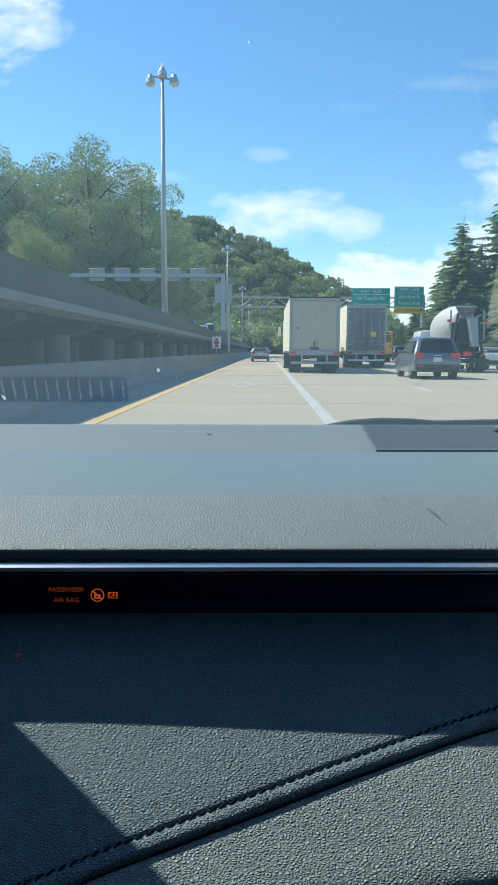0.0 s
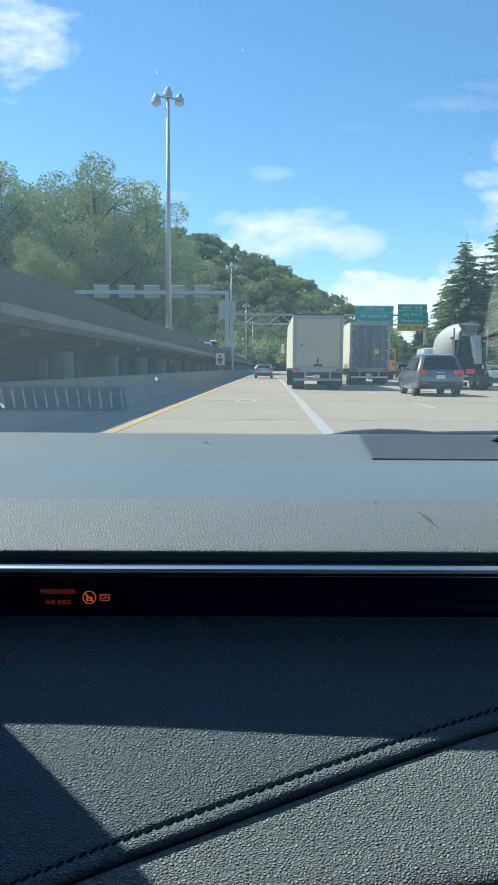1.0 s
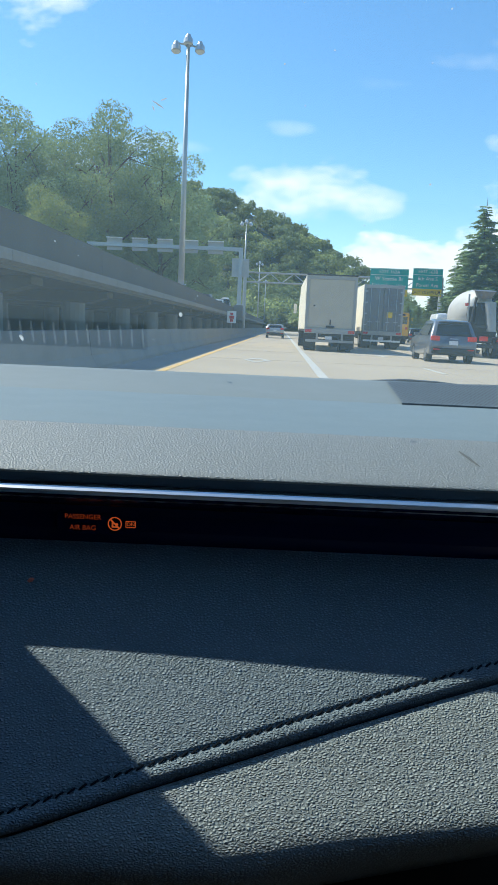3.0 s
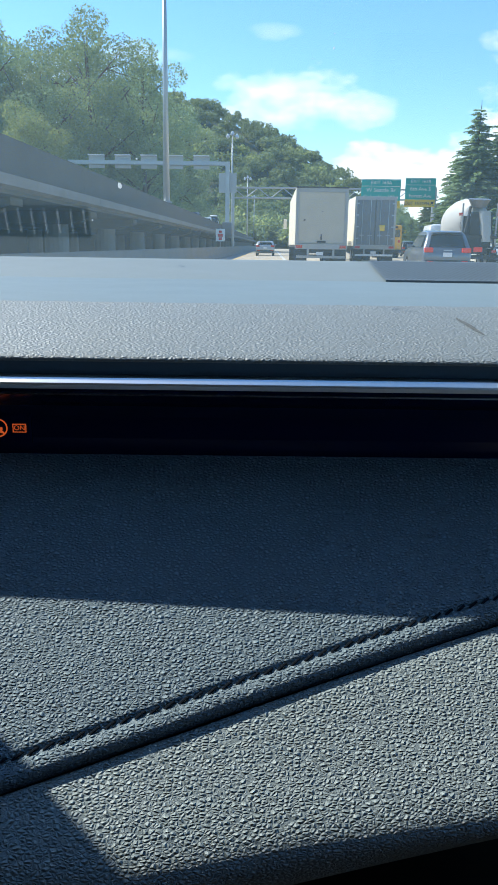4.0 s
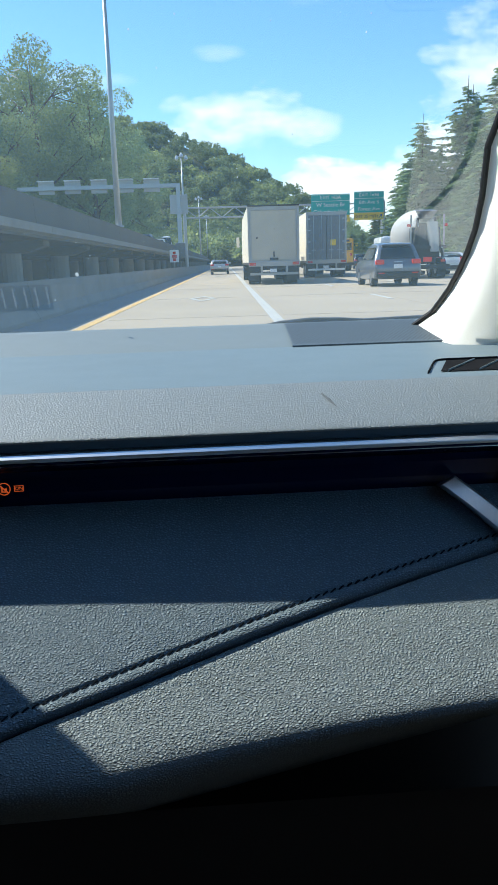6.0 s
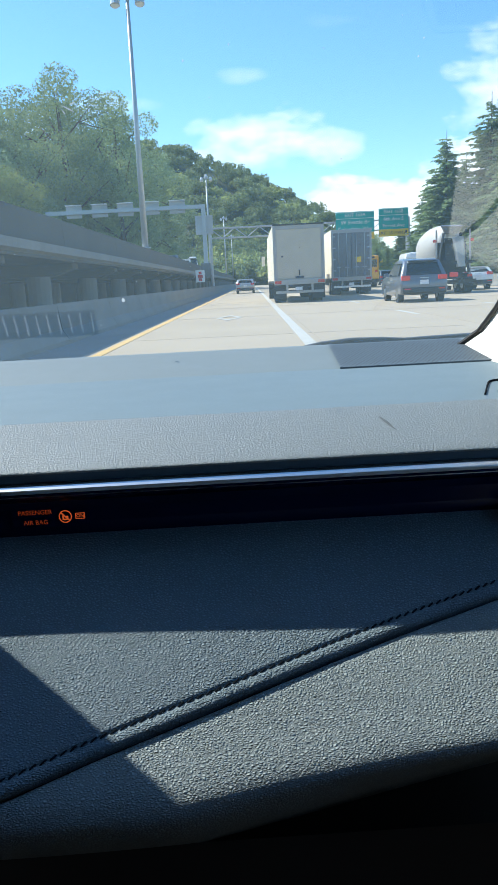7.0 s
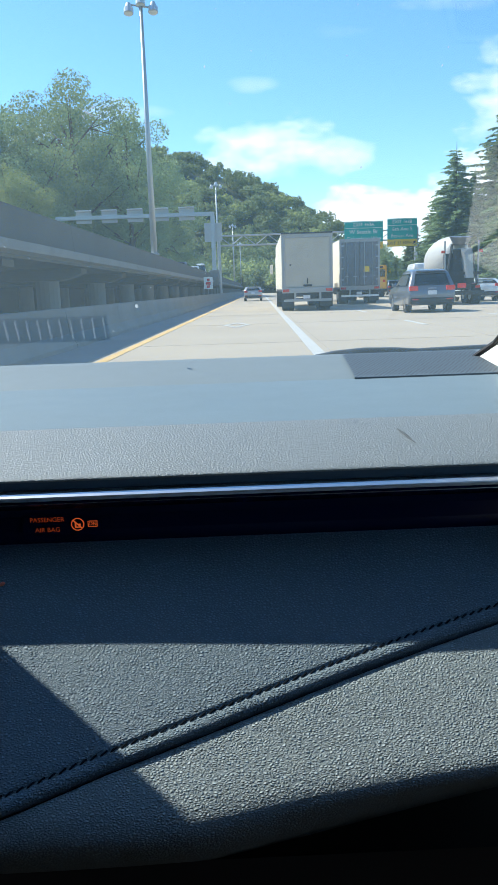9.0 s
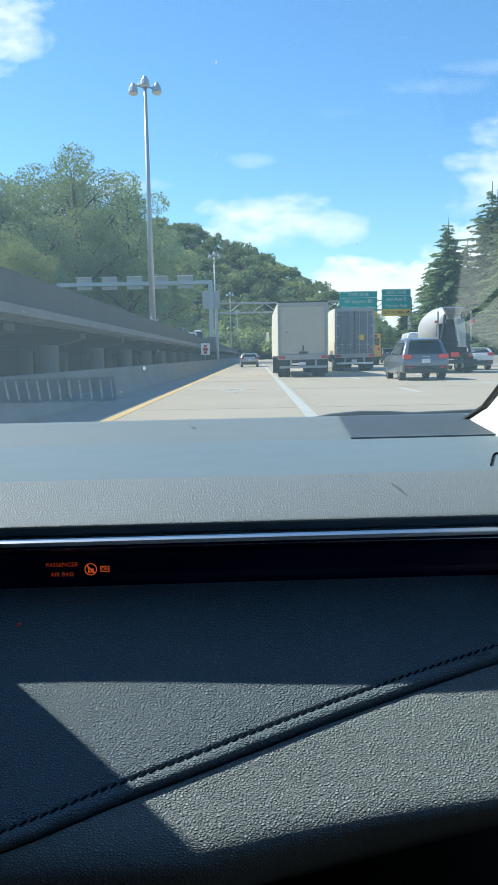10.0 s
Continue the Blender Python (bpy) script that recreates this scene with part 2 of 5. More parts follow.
M = {
    "dash": material("dash_pad", (0.142, 0.165, 0.170), 0.62, grain=900, vary=0.08, stain=9, stain_amount=0.06, spec=1.0, leather=0.00040, leather_scale=680, crease_shade=0.36),
    "dash_mid": material("dash_mid", (0.110, 0.152, 0.170), 0.60, grain=900, vary=0.06, stain=9, stain_amount=0.06, spec=0.9, leather=0.00004, leather_scale=640, crease_shade=0.12),
    "dash_smooth": material("dash_smooth", (0.130, 0.160, 0.166), 0.62, spec=0.8, grain=900, vary=0.06, stain=9, stain_amount=0.05, bump=0.0001, bump_scale=900),
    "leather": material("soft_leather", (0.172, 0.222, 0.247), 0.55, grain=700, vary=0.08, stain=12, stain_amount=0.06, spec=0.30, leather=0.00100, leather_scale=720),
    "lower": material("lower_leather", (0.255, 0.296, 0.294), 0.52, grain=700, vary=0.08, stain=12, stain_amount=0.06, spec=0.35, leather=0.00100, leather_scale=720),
    "grille": material("grille_plate", (0.10, 0.125, 0.14), 0.55, grain=900, vary=0.06),
    "shadow_streak": material("shadow_streak_dark", (0.06, 0.07, 0.075), 0.8, grain=900),
    "black_plastic": material("black_plastic", (0.012, 0.012, 0.013), 0.45, grain=600, vary=0.1, bump=0.00005, bump_scale=900),
    # navy base stands in for blue mirrored in the gloss
    "gloss_black": material("gloss_black", (0.005, 0.010, 0.045), 0.16, grain=100, vary=0.1, spec=0.4),
    "chrome": material("satin_chrome", (0.82, 0.81, 0.80), 0.32, 1.0, grain=300, vary=0.05),
    "thread": material("thread", (0.010, 0.013, 0.017), 0.9, spec=0.05, grain=2000, vary=0.3),
    "cream": material("cream_trim", (0.80, 0.78, 0.70), 0.75, grain=800, vary=0.05, stain=6, stain_amount=0.05, bump=0.0002, bump_scale=1200),
    "rubber": material("rubber", (0.015, 0.015, 0.016), 0.55, grain=400, vary=0.15),
    "amber": material("amber_light", (0.02, 0.008, 0.003), 0.4, emit=(1.0, 0.15, 0.04), emit_strength=0.085),
    "amber_bright": material("amber_symbol", (0.02, 0.008, 0.003), 0.4, emit=(1.0, 0.17, 0.04), emit_strength=0.24),
    "red_speck": material("red_speck", (0.80, 0.20, 0.12), 0.5, grain=900),
    # face under the pad edge: its shade is put into a darker blue-grey
    "pad_face": material("pad_face", (0.075, 0.105, 0.130), 0.6, grain=900, vary=0.08, spec=0.3, bump=0.00006, bump_scale=900),
    "slot_black": material("slot_black", (0.010, 0.010, 0.011), 0.9, grain=900, spec=0.05),
    "rib_grey": material("rib_grey", (0.55, 0.56, 0.56), 0.6, grain=900),
    "fleck": leaf_material("glass_fleck", (0.55, 0.57, 0.58), 0.1),
    "cabin_dark": material("cabin_dark", (0.05, 0.05, 0.05), 0.8, grain=200, vary=0.1),
    "fleck_dark": leaf_material("bug_mark", (0.35, 0.36, 0.36), 0.1),
    "concrete_road": material("road_concrete", (0.375, 0.312, 0.230), 0.85, grain=9, vary=0.10, stain=0.25, stain_amount=0.16, bump=0.004, bump_scale=40),
    "asphalt": material("shoulder_asphalt", (0.22, 0.21, 0.20), 0.9, grain=12, vary=0.18, stain=0.4, stain_amount=0.2, bump=0.006, bump_scale=60),
    "tar": material("joint_tar", (0.345, 0.288, 0.213), 0.8, grain=20),
    "white_paint": material("road_white", (0.45, 0.43, 0.39), 0.7, grain=14, vary=0.12, stain=1.2, stain_amount=0.18),
    "yellow_paint": material("road_yellow", (0.58, 0.38, 0.13), 0.7, grain=14, vary=0.12, stain=1.0, stain_amount=0.2),
    "concrete": material("barrier_concrete", (0.20, 0.195, 0.18), 0.9, grain=6, vary=0.12, stain=0.7, stain_amount=0.22, bump=0.006, bump_scale=25),
    "concrete_pale": material("edge_concrete", (0.21, 0.207, 0.195), 0.9, grain=6, vary=0.15, stain=0.9, stain_amount=0.3, bump=0.006, bump_scale=25),
    # darker than the other concrete: the viaduct's shade is put into the colour
    "concrete_shaded": material("viaduct_concrete", (0.088, 0.084, 0.073), 0.9, grain=5, vary=0.12, stain=0.5, stain_amount=0.25, bump=0.008, bump_scale=18),
    "steel": material("galvanised_steel", (0.42, 0.44, 0.45), 0.5, 0.6, grain=25, vary=0.12, stain=2, stain_amount=0.12),
    "sign_green": material("sign_green", (0.008, 0.40, 0.33), 0.45, grain=20, vary=0.06, stain=0.8, stain_amount=0.1),
    "sign_yellow": material("sign_yellow", (0.90, 0.58, 0.04), 0.5, grain=20, vary=0.06),
    "sign_white": material("sign_white", (0.80, 0.80, 0.78), 0.5, grain=30, vary=0.05),
    "sign_black": material("sign_black", (0.02, 0.02, 0.02), 0.6, grain=30),
    "sign_back": material("sign_back", (0.45, 0.45, 0.44), 0.55, 0.5, grain=30),
    # rear door colour has its shade put in; the side colour is the lit one
    "trailer_shaded_rear": material("trailer_panel", (0.49, 0.42, 0.32), 0.5, grain=14, vary=0.06, stain=1.4, stain_amount=0.14, bump=0.002, bump_scale=10),
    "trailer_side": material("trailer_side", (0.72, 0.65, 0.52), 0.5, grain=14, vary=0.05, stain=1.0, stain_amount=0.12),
    "trailer_frame": material("trailer_frame", (0.36, 0.35, 0.33), 0.5, 0.3, grain=14, vary=0.1),
    "steel_door": material("steel_door", (0.17, 0.172, 0.178), 0.45, 0.5, grain=10, vary=0.15, stain=1.5, stain_amount=0.25),
    "tyre": material("tyre", (0.018, 0.018, 0.018), 0.85, grain=60, vary=0.3),
    "rim": material("rim", (0.45, 0.46, 0.47), 0.35, 0.9, grain=40),
    "undercarriage": material("undercarriage", (0.025, 0.025, 0.025), 0.7, grain=20, vary=0.3),
    "tail_red": material("tail_lamp", (0.50, 0.025, 0.02), 0.25, grain=40, vary=0.1, coat=0.6),
    "tail_lit": material("tail_lamp_lit", (0.6, 0.03, 0.02), 0.3, emit=(1.0, 0.08, 0.04), emit_strength=0.04),
    "plate": material("plate", (0.70, 0.70, 0.70), 0.5, grain=40),
    "car_glass": material("car_glass", (0.012, 0.014, 0.016), 0.08, grain=5, vary=0.1, spec=0.7),
    "car_blue": material("car_blue_grey", (0.15, 0.165, 0.19), 0.3, 0.4, grain=3, vary=0.05, coat=0.8),
    "car_dark": material("car_dark", (0.03, 0.033, 0.042), 0.3, 0.3, grain=3, vary=0.05, coat=0.8),
    "car_white": material("car_white", (0.75, 0.75, 0.73), 0.3, 0.0, grain=3, vary=0.03, coat=0.8),
    "car_silver": material("car_silver", (0.45, 0.44, 0.42), 0.35, 0.6, grain=3, vary=0.04, coat=0.6),
    "bus_yellow": material("bus_yellow", (0.72, 0.36, 0.03), 0.4, grain=8, vary=0.05, coat=0.3),
    "drum": material("mixer_drum", (0.48, 0.46, 0.43), 0.55, grain=8, vary=0.12, stain=1.2, stain_amount=0.25),
    "bark": material("bark", (0.10, 0.075, 0.055), 0.9, grain=10, vary=0.3, bump=0.02, bump_scale=12),
    "grass": material("verge_grass", (0.10, 0.115, 0.045), 0.95, grain=2.0, vary=0.3, stain=0.08, stain_amount=0.3, bump=0.05, bump_scale=8),
    "soil": material("forest_floor", (0.045, 0.06, 0.025), 0.95, grain=1.0, vary=0.4, stain=0.05, stain_amount=0.3),
    "leaf": leaf_material("broad_leaf", (0.27, 0.335, 0.165)),
    "hill_leaf": leaf_material("hill_leaf", (0.25, 0.305, 0.145)),
    "leaf_yellow": leaf_material("yellow_leaf", (0.29, 0.33, 0.13)),
    "needle": leaf_material("needle", (0.24, 0.31, 0.16), 0.22),
    "lamp_head": material("lamp_housing", (0.55, 0.56, 0.57), 0.35, 0.6, grain=30),
    "building": material("building_wall", (0.36, 0.33, 0.30), 0.8, grain=2, vary=0.1, stain=0.2, stain_amount=0.15),
    "roof_red": material("roof_red", (0.30, 0.12, 0.07), 0.8, grain=4, vary=0.2),
    "pane": pane_material("windshield_pane", (0.97, 0.985, 0.98), ior=1.75, dust=0.038),
}


# ---- mesh helpers ----
def link_mesh(name, bm, mat, parent=None, label="", smooth=False):
    me = bpy.data.meshes.new(name)
    bm.normal_update()
    bm.to_mesh(me)
    bm.free()
    if smooth:
        me.polygons.foreach_set("use_smooth", [True] * len(me.polygons))
    for one in (mat if isinstance(mat, (list, tuple)) else [mat]):
        me.materials.append(one)
    ob = new(name, me)
    if parent:
        ob.parent = parent
    if label:
        ob["label"] = label
    return ob


def part(name, bm, mat, parent, label="", smooth=False):
    return link_mesh(name, bm, mat, parent, label, smooth)


def thing(name, at, label, category, group="", kind="", turn=0.0):
    ob = new(name)
    ob.matrix_basis = pose(*at, 0, 0, turn)
    ob.empty_display_size = 0.1
    return tagged(ob, label, category, group, kind)


def add_box(bm, x0, x1, y0, y1, z0, z1, bevel=0.0, m=None):
    made = bmesh.ops.create_cube(bm, size=1.0)["verts"]
    for v in made:
        v.co = Vector(((x0 + x1) / 2 + v.co.x * (x1 - x0), (y0 + y1) / 2 + v.co.y * (y1 - y0), (z0 + z1) / 2 + v.co.z * (z1 - z0)))
    if bevel:
        edges = list({e for v in made for e in v.link_edges})
        r = bmesh.ops.bevel(bm, geom=edges, offset=bevel, segments=2, affect="EDGES", profile=0.6)
        made = list({v for v in r["verts"]} | {v for v in made if v.is_valid})
    if m is not None:
        bmesh.ops.transform(bm, matrix=m, verts=[v for v in made if v.is_valid])
    return bm


def box(x0, x1, y0, y1, z0, z1, bevel=0.0, m=None):
    return add_box(bmesh.new(), x0, x1, y0, y1, z0, z1, bevel, m)


def add_tube(bm, a, b, r0, r1=None, sides=10, caps=True):
    """A tapered round bar from a to b."""
    a, b = Vector(a), Vector(b)
    r1 = r0 if r1 is None else r1
    turn = (b - a).to_track_quat("Z", "Y").to_matrix()
    rings = []
    for p, r in ((a, r0), (b, r1)):
        rings.append([bm.verts.new(p + turn @ Vector((r * math.cos(k * math.tau / sides), r * math.sin(k * math.tau / sides), 0))) for k in range(sides)])
    for k in range(sides):
        bm.faces.new((rings[0][k], rings[0][(k + 1) % sides], rings[1][(k + 1) % sides], rings[1][k]))
    if caps:
        bm.faces.new(rings[0][::-1])
        bm.faces.new(rings[1])
    return bm


def tube(a, b, r0, r1=None, sides=10):
    return add_tube(bmesh.new(), a, b, r0, r1, sides)


def sweep(profile, xs, closed=False, bend=None):
    """A sheet or bar with the (y, z) profile, drawn along x; bend(x, y, z) may move its points."""
    bm = bmesh.new()
    rows = []
    for x in xs:
        row = []
        for y, z in profile:
            p = (x, y, z) if bend is None else bend(x, y, z)
            row.append(bm.verts.new(p))
        rows.append(row)
    n = len(profile)
    for a, b in zip(rows[:-1], rows[1:]):
        for k in range(n if closed else n - 1):
            bm.faces.new((a[k], a[(k + 1) % n], b[(k + 1) % n], b[k]))
    if closed:
        bm.faces.new(rows[0][::-1])
        bm.faces.new(rows[-1])
    return bm


def along_y(profile, ys, closed=True):
    """A bar with the (x, z) profile, drawn along y."""
    bm = bmesh.new()
    rows = [[bm.verts.new((x, y, z)) for x, z in profile] for y in ys]
    n = len(profile)
    for a, b in zip(rows[:-1], rows[1:]):
        for k in range(n if closed else n - 1):
            bm.faces.new((a[k], b[k], b[(k + 1) % n], a[(k + 1) % n]))
    if closed:
        bm.faces.new(rows[0])
        bm.faces.new(rows[-1][::-1])
    return bm


def spread(a, b, n):
    return [a + (b - a) * k / (n - 1) for k in range(n)]


def letters(text, size, mat, parent, m, name="lettering", align="CENTER", thick=0.0):
    """Words as one flat mesh, in the built-in font."""
    cu = bpy.data.curves.new("words", "FONT")
    cu.body, cu.size, cu.align_x, cu.align_y, cu.extrude, cu.resolution_u = text, size, align, "CENTER", thick, 3
    ob = bpy.data.objects.new("words", cu)
    scene.collection.objects.link(ob)
    me = bpy.data.meshes.new_from_object(ob.evaluated_get(bpy.context.evaluated_depsgraph_get()))
    bpy.data.objects.remove(ob)
    bpy.data.curves.remove(cu)
    me.transform(m)
    me.materials.clear()
    me.materials.append(mat)
    made = new(name, me)
    made.parent = parent
    return made


# ---- ground, road and the great structures ----
def plane_sheet(name, x0, x1, y0, y1, z, mat, nx=2, ny=2):
    bm = bmesh.new()
    vs = [[bm.verts.new((x, y, z)) for x in spread(x0, x1, nx)] for y in spread(y0, y1, ny)]
    for a, b in zip(vs[:-1], vs[1:]):
        for k in range(nx - 1):
            bm.faces.new((a[k], a[k + 1], b[k + 1], b[k]))
    return link_mesh(name, bm, mat)


tagged(plane_sheet("ground", -3000, 3000, -1500, 4500, -0.03, M["grass"]), "dry green verge and land out to the horizon", "ground", kind="structure")
road = tagged(link_mesh("road", box(-2.9, 17.2, -60, 900, -0.30, 0.0), M["concrete_road"]), "sunlit pale concrete freeway carriageway", "road", kind="structure")
tagged(link_mesh("shoulder_strip", box(-4.6, -2.9, -60, 900, -0.30, -0.004), M["asphalt"]), "shaded grey shoulder along the median barrier", "shoulder", kind="structure")
YELLOW_X, WHITE_X, LANE = -2.65, 1.00, 3.6


def paint_strip(name, x0, x1, y0, y1, mat, label, cat="road marking"):
    return tagged(link_mesh(name, box(x0, x1, y0, y1, 0.002, 0.008), mat), label, cat, kind="structure")


paint_strip("edge_line", YELLOW_X - 0.09, YELLOW_X + 0.09, -30, 600, M["yellow_paint"], "worn yellow edge line on the concrete")
paint_strip("carpool_line", WHITE_X - 0.11, WHITE_X + 0.11, -30, 600, M["white_paint"], "solid white line beside the carpool lane")
paint_strip("outer_edge_line", 15.45 - 0.08, 15.45 + 0.08, -30, 600, M["white_paint"], "solid white line along the outer shoulder")


def lane_dashes():
    first = None
    for lane in (1, 2, 3):
        x = WHITE_X + lane * LANE
        for k in range(26):
            y = -6 + 12.2 * k + 3.1 * lane
            if first is None:
                first = tagged(link_mesh("lane_dash", box(-0.07, 0.07, 0, 3.1, 0.002, 0.008), M["white_paint"]), "short white dash between two lanes", "road marking", "lane dashes")
                first.matrix_basis = pose(x, y, 0)
            else:
                copy_thing(first, pose(x, y, 0))


lane_dashes()


def road_joints():
    """Sealed joints across and along the cast slabs."""
    rng = random.Random(5)
    bm = bmesh.new()
    for k in range(14):
        y = 7.0 + 9.2 * k
        for lane in range(5):
            x0, x1 = YELLOW_X + 0.2 + lane * LANE, YELLOW_X - 0.05 + (lane + 1) * LANE
            add_box(bm, x0, min(x1, 17.0), y + rng.uniform(-0.02, 0.02), y + 0.045 + rng.uniform(-0.01, 0.02), 0.0, 0.0035)
    for lane in range(1, 5):
        x = WHITE_X + lane * LANE - LANE + 0.24
        add_box(bm, x, x + 0.035, 2.0, 170.0, 0.0, 0.0030)
    tagged(link_mesh("road_joints", bm, M["tar"]), "dark sealed joints between the concrete slabs", "road joint", kind="stuff")


road_joints()


def carpool_diamond(y):
    bm = bmesh.new()
    out = [(0, 1.8), (0.45, 0), (0, -1.8), (-0.45, 0)]
    inn = [(0, 1.2), (0.29, 0), (0, -1.2), (-0.29, 0)]
    a, b = [bm.verts.new((x, v, 0.009)) for x, v in out], [bm.verts.new((x, v, 0.009)) for x, v in inn]
    for k in range(4):
        bm.faces.new((a[k], b[k], b[(k + 1) % 4], a[(k + 1) % 4]))
    ob = tagged(link_mesh("carpool_diamond", bm, M["white_paint"]), "white diamond painted on the carpool lane", "road marking", "carpool diamonds")
    ob.matrix_basis = pose(-0.75, y, 0)


for y in (25.0, 66.0):
    carpool_diamond(y)


# median barrier in lengths, and the outer one
def barrier_run(name, x, y0, y1, flip, label):
    prof = [(-0.30, -0.02), (-0.30, 0.08), (-0.16, 0.30), (-0.09, 0.84), (0.09, 0.84), (0.16, 0.30), (0.30, 0.08), (0.30, -0.02)]
    base = thing(name, (x, 0, 0), label, "barrier", kind="structure")
    step, first, y = 6.1, None, y0
    while y < y1:
        if first is None:
            bm = along_y(prof, [0.012, step - 0.012])
            bmesh.ops.bevel(bm, geom=[e for e in bm.edges if abs(e.verts[0].co.z - 0.84) < 0.01 and abs(e.verts[1].co.z - 0.84) < 0.01 and abs(e.verts[0].co.x - e.verts[1].co.x) < 0.01], offset=0.025, segments=2, affect="EDGES")
            first = part("barrier_length", bm, M["concrete"], base)
            first.location.y = y
        else:
            ob = first.copy()
            scene.collection.objects.link(ob)
            ob.location.y = y
        y += step
    return base


barrier_run("median_barrier", -4.25, -20, 330, 1, "grey concrete median barrier in cast lengths")
barrier_run("outer_barrier", 17.6, 20, 330, 1, "pale concrete barrier along the outer shoulder")

# viaduct beside the median: slab, edge beam, parapet, columns and cross beams
VX = -5.05
viaduct = thing("viaduct", (0, 0, -0.10), "low shaded concrete viaduct beside the freeway, with parapet and columns", "viaduct", kind="structure")
part("deck_slab", box(-21, VX - 0.02, -40, 330, 2.02, 2.40), M["concrete_shaded"], viaduct)


def in_lengths(name, profile, mat, y0, y1, step, gap, label=""):
    first = None
    y = y0
    while y < y1:
        if first is None:
            first = part(name, along_y(profile, [gap / 2, step - gap / 2]), mat, viaduct, label)
            ob = first
        else:
            ob = first.copy()
            scene.collection.objects.link(ob)
        ob.location.y = y
        y += step


in_lengths("edge_beam", [(VX - 0.02, 2.10), (VX + 0.14, 2.16), (VX + 0.14, 2.36), (VX - 0.02, 2.40)], M["concrete_pale"], -40, 330, 9.0, 0.03, "lighter weathered concrete edge beam")
in_lengths("parapet", [(VX - 0.30, 2.41), (VX - 0.36, 3.22), (VX - 0.58, 3.22), (VX - 0.64, 2.41)], M["concrete_shaded"], -40, 330, 9.0, 0.02)
in_lengths("far_parapet", [(-20.7, 2.41), (-20.7, 3.22), (-20.95, 3.22), (-20.95, 2.41)], M["concrete_shaded"], -40, 330, 30.0, 0.02)


def columns():
    col = beam = None
    for k in range(46):
        y = -12 + 7.2 * k
        for x in (-6.5, -11.5):
            if col is None:
                # columns take the paler concrete, standing in for light on them
                col = part("column", tube((0, 0, -0.05), (0, 0, 1.72), 0.36, 0.36, 16), M["concrete"], viaduct, smooth=False)
                ob = col
            else:
                ob = col.copy()
                scene.collection.objects.link(ob)
            ob.location = (x, y, 0)
        if beam is None:
            bm = bmesh.new()
            a = [(-14, 2.02), (-14, 1.70), (-6.0, 1.66), (-5.35, 1.86), (-5.35, 2.02)]
            f = [bm.verts.new((x, -0.4, z)) for x, z in a]
            g = [bm.verts.new((x, 0.4, z)) for x, z in a]
            bm.faces.new(f), bm.faces.new(g[::-1])
            for i in range(5):
                bm.faces.new((f[i], g[i], g[(i + 1) % 5], f[(i + 1) % 5]))
            bmesh.ops.recalc_face_normals(bm, faces=bm.faces)
            beam = part("cross_beam", bm, M["concrete_shaded"], viaduct)
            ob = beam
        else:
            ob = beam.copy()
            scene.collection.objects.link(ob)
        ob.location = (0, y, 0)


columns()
part("back_wall", box(-21.4, -21.0, -40, 330, -0.02, 2.02), M["concrete_shaded"], viaduct)


# ---- wooded hill ----
RIDGE = [(-0.60, 0.175), (-0.30, 0.196), (-0.22, 0.200), (-0.15, 0.197), (-0.07, 0.176), (0.0, 0.146), (0.074, 0.108), (0.147, 0.060), (0.19, 0.026), (0.25, 0.004), (0.6, 0.002)]


def ridge_slope(u):
    for (a, s), (b, t) in zip(RIDGE[:-1], RIDGE[1:]):
        if a <= u <= b:
            return s + (t - s) * (u - a) / (b - a)
    return RIDGE[0][1] if u < RIDGE[0][0] else RIDGE[-1][1]


def hill_height(x, y):
    k = min(1.0, max(0.0, (y - 230.0) / 240.0))
    k = k * k * (3 - 2 * k)
    top = max(0.0, ridge_slope(x / max(y, 1.0)) * min(y, 470.0) - 10.0)
    return k * top * (1.0 + 0.05 * noise.noise(Vector((x * 0.02, y * 0.02, 0)))) - 0.4


def hill_ground():
    bm = bmesh.new()
    rows = []
    for y in spread(225, 640, 30):
        rows.append([bm.verts.new((u * y, y, hill_height(u * y, y))) for u in spread(-0.62, 0.30, 60)])
    for a, b in zip(rows[:-1], rows[1:]):
        for k in range(59):
            bm.faces.new((a[k], a[k + 1], b[k + 1], b[k]))
    return tagged(link_mesh("hill", bm, M["soil"], smooth=True), "steep wooded hillside beyond the freeway", "hill", kind="structure")


hill_ground()


def leaf_cards(rng, centres, normals_up, size, vary):
    """Vertices and faces of small bent leaf clumps at the centres."""
    n = len(centres)
    way = rng.normal(size=(n, 3)) + np.array([0, 0, normals_up])
    way /= np.linalg.norm(way, axis=1)[:, None]
    side = np.cross(way, rng.normal(size=(n, 3)))
    side /= np.linalg.norm(side, axis=1)[:, None]
    other = np.cross(way, side)
    s = size * (1 - vary + 2 * vary * rng.random((n, 1)))
    a, b = side * s, other * s * (0.5 + 0.5 * rng.random((n, 1)))
    pts = np.stack([centres - a, centres - b * 0.9 - way * s * 0.15, centres + a * 0.9, centres + b + way * s * 0.2], 1).reshape(-1, 3)
    return pts, np.arange(4 * n).reshape(n, 4)


def cards_object(name, pts, faces, mat, parent=None):
    me = bpy.data.meshes.new(name)
    me.from_pydata(pts.tolist(), [], faces.tolist())
    me.materials.append(mat)
    ob = new(name, me)
    if parent:
        ob.parent = parent
    return ob


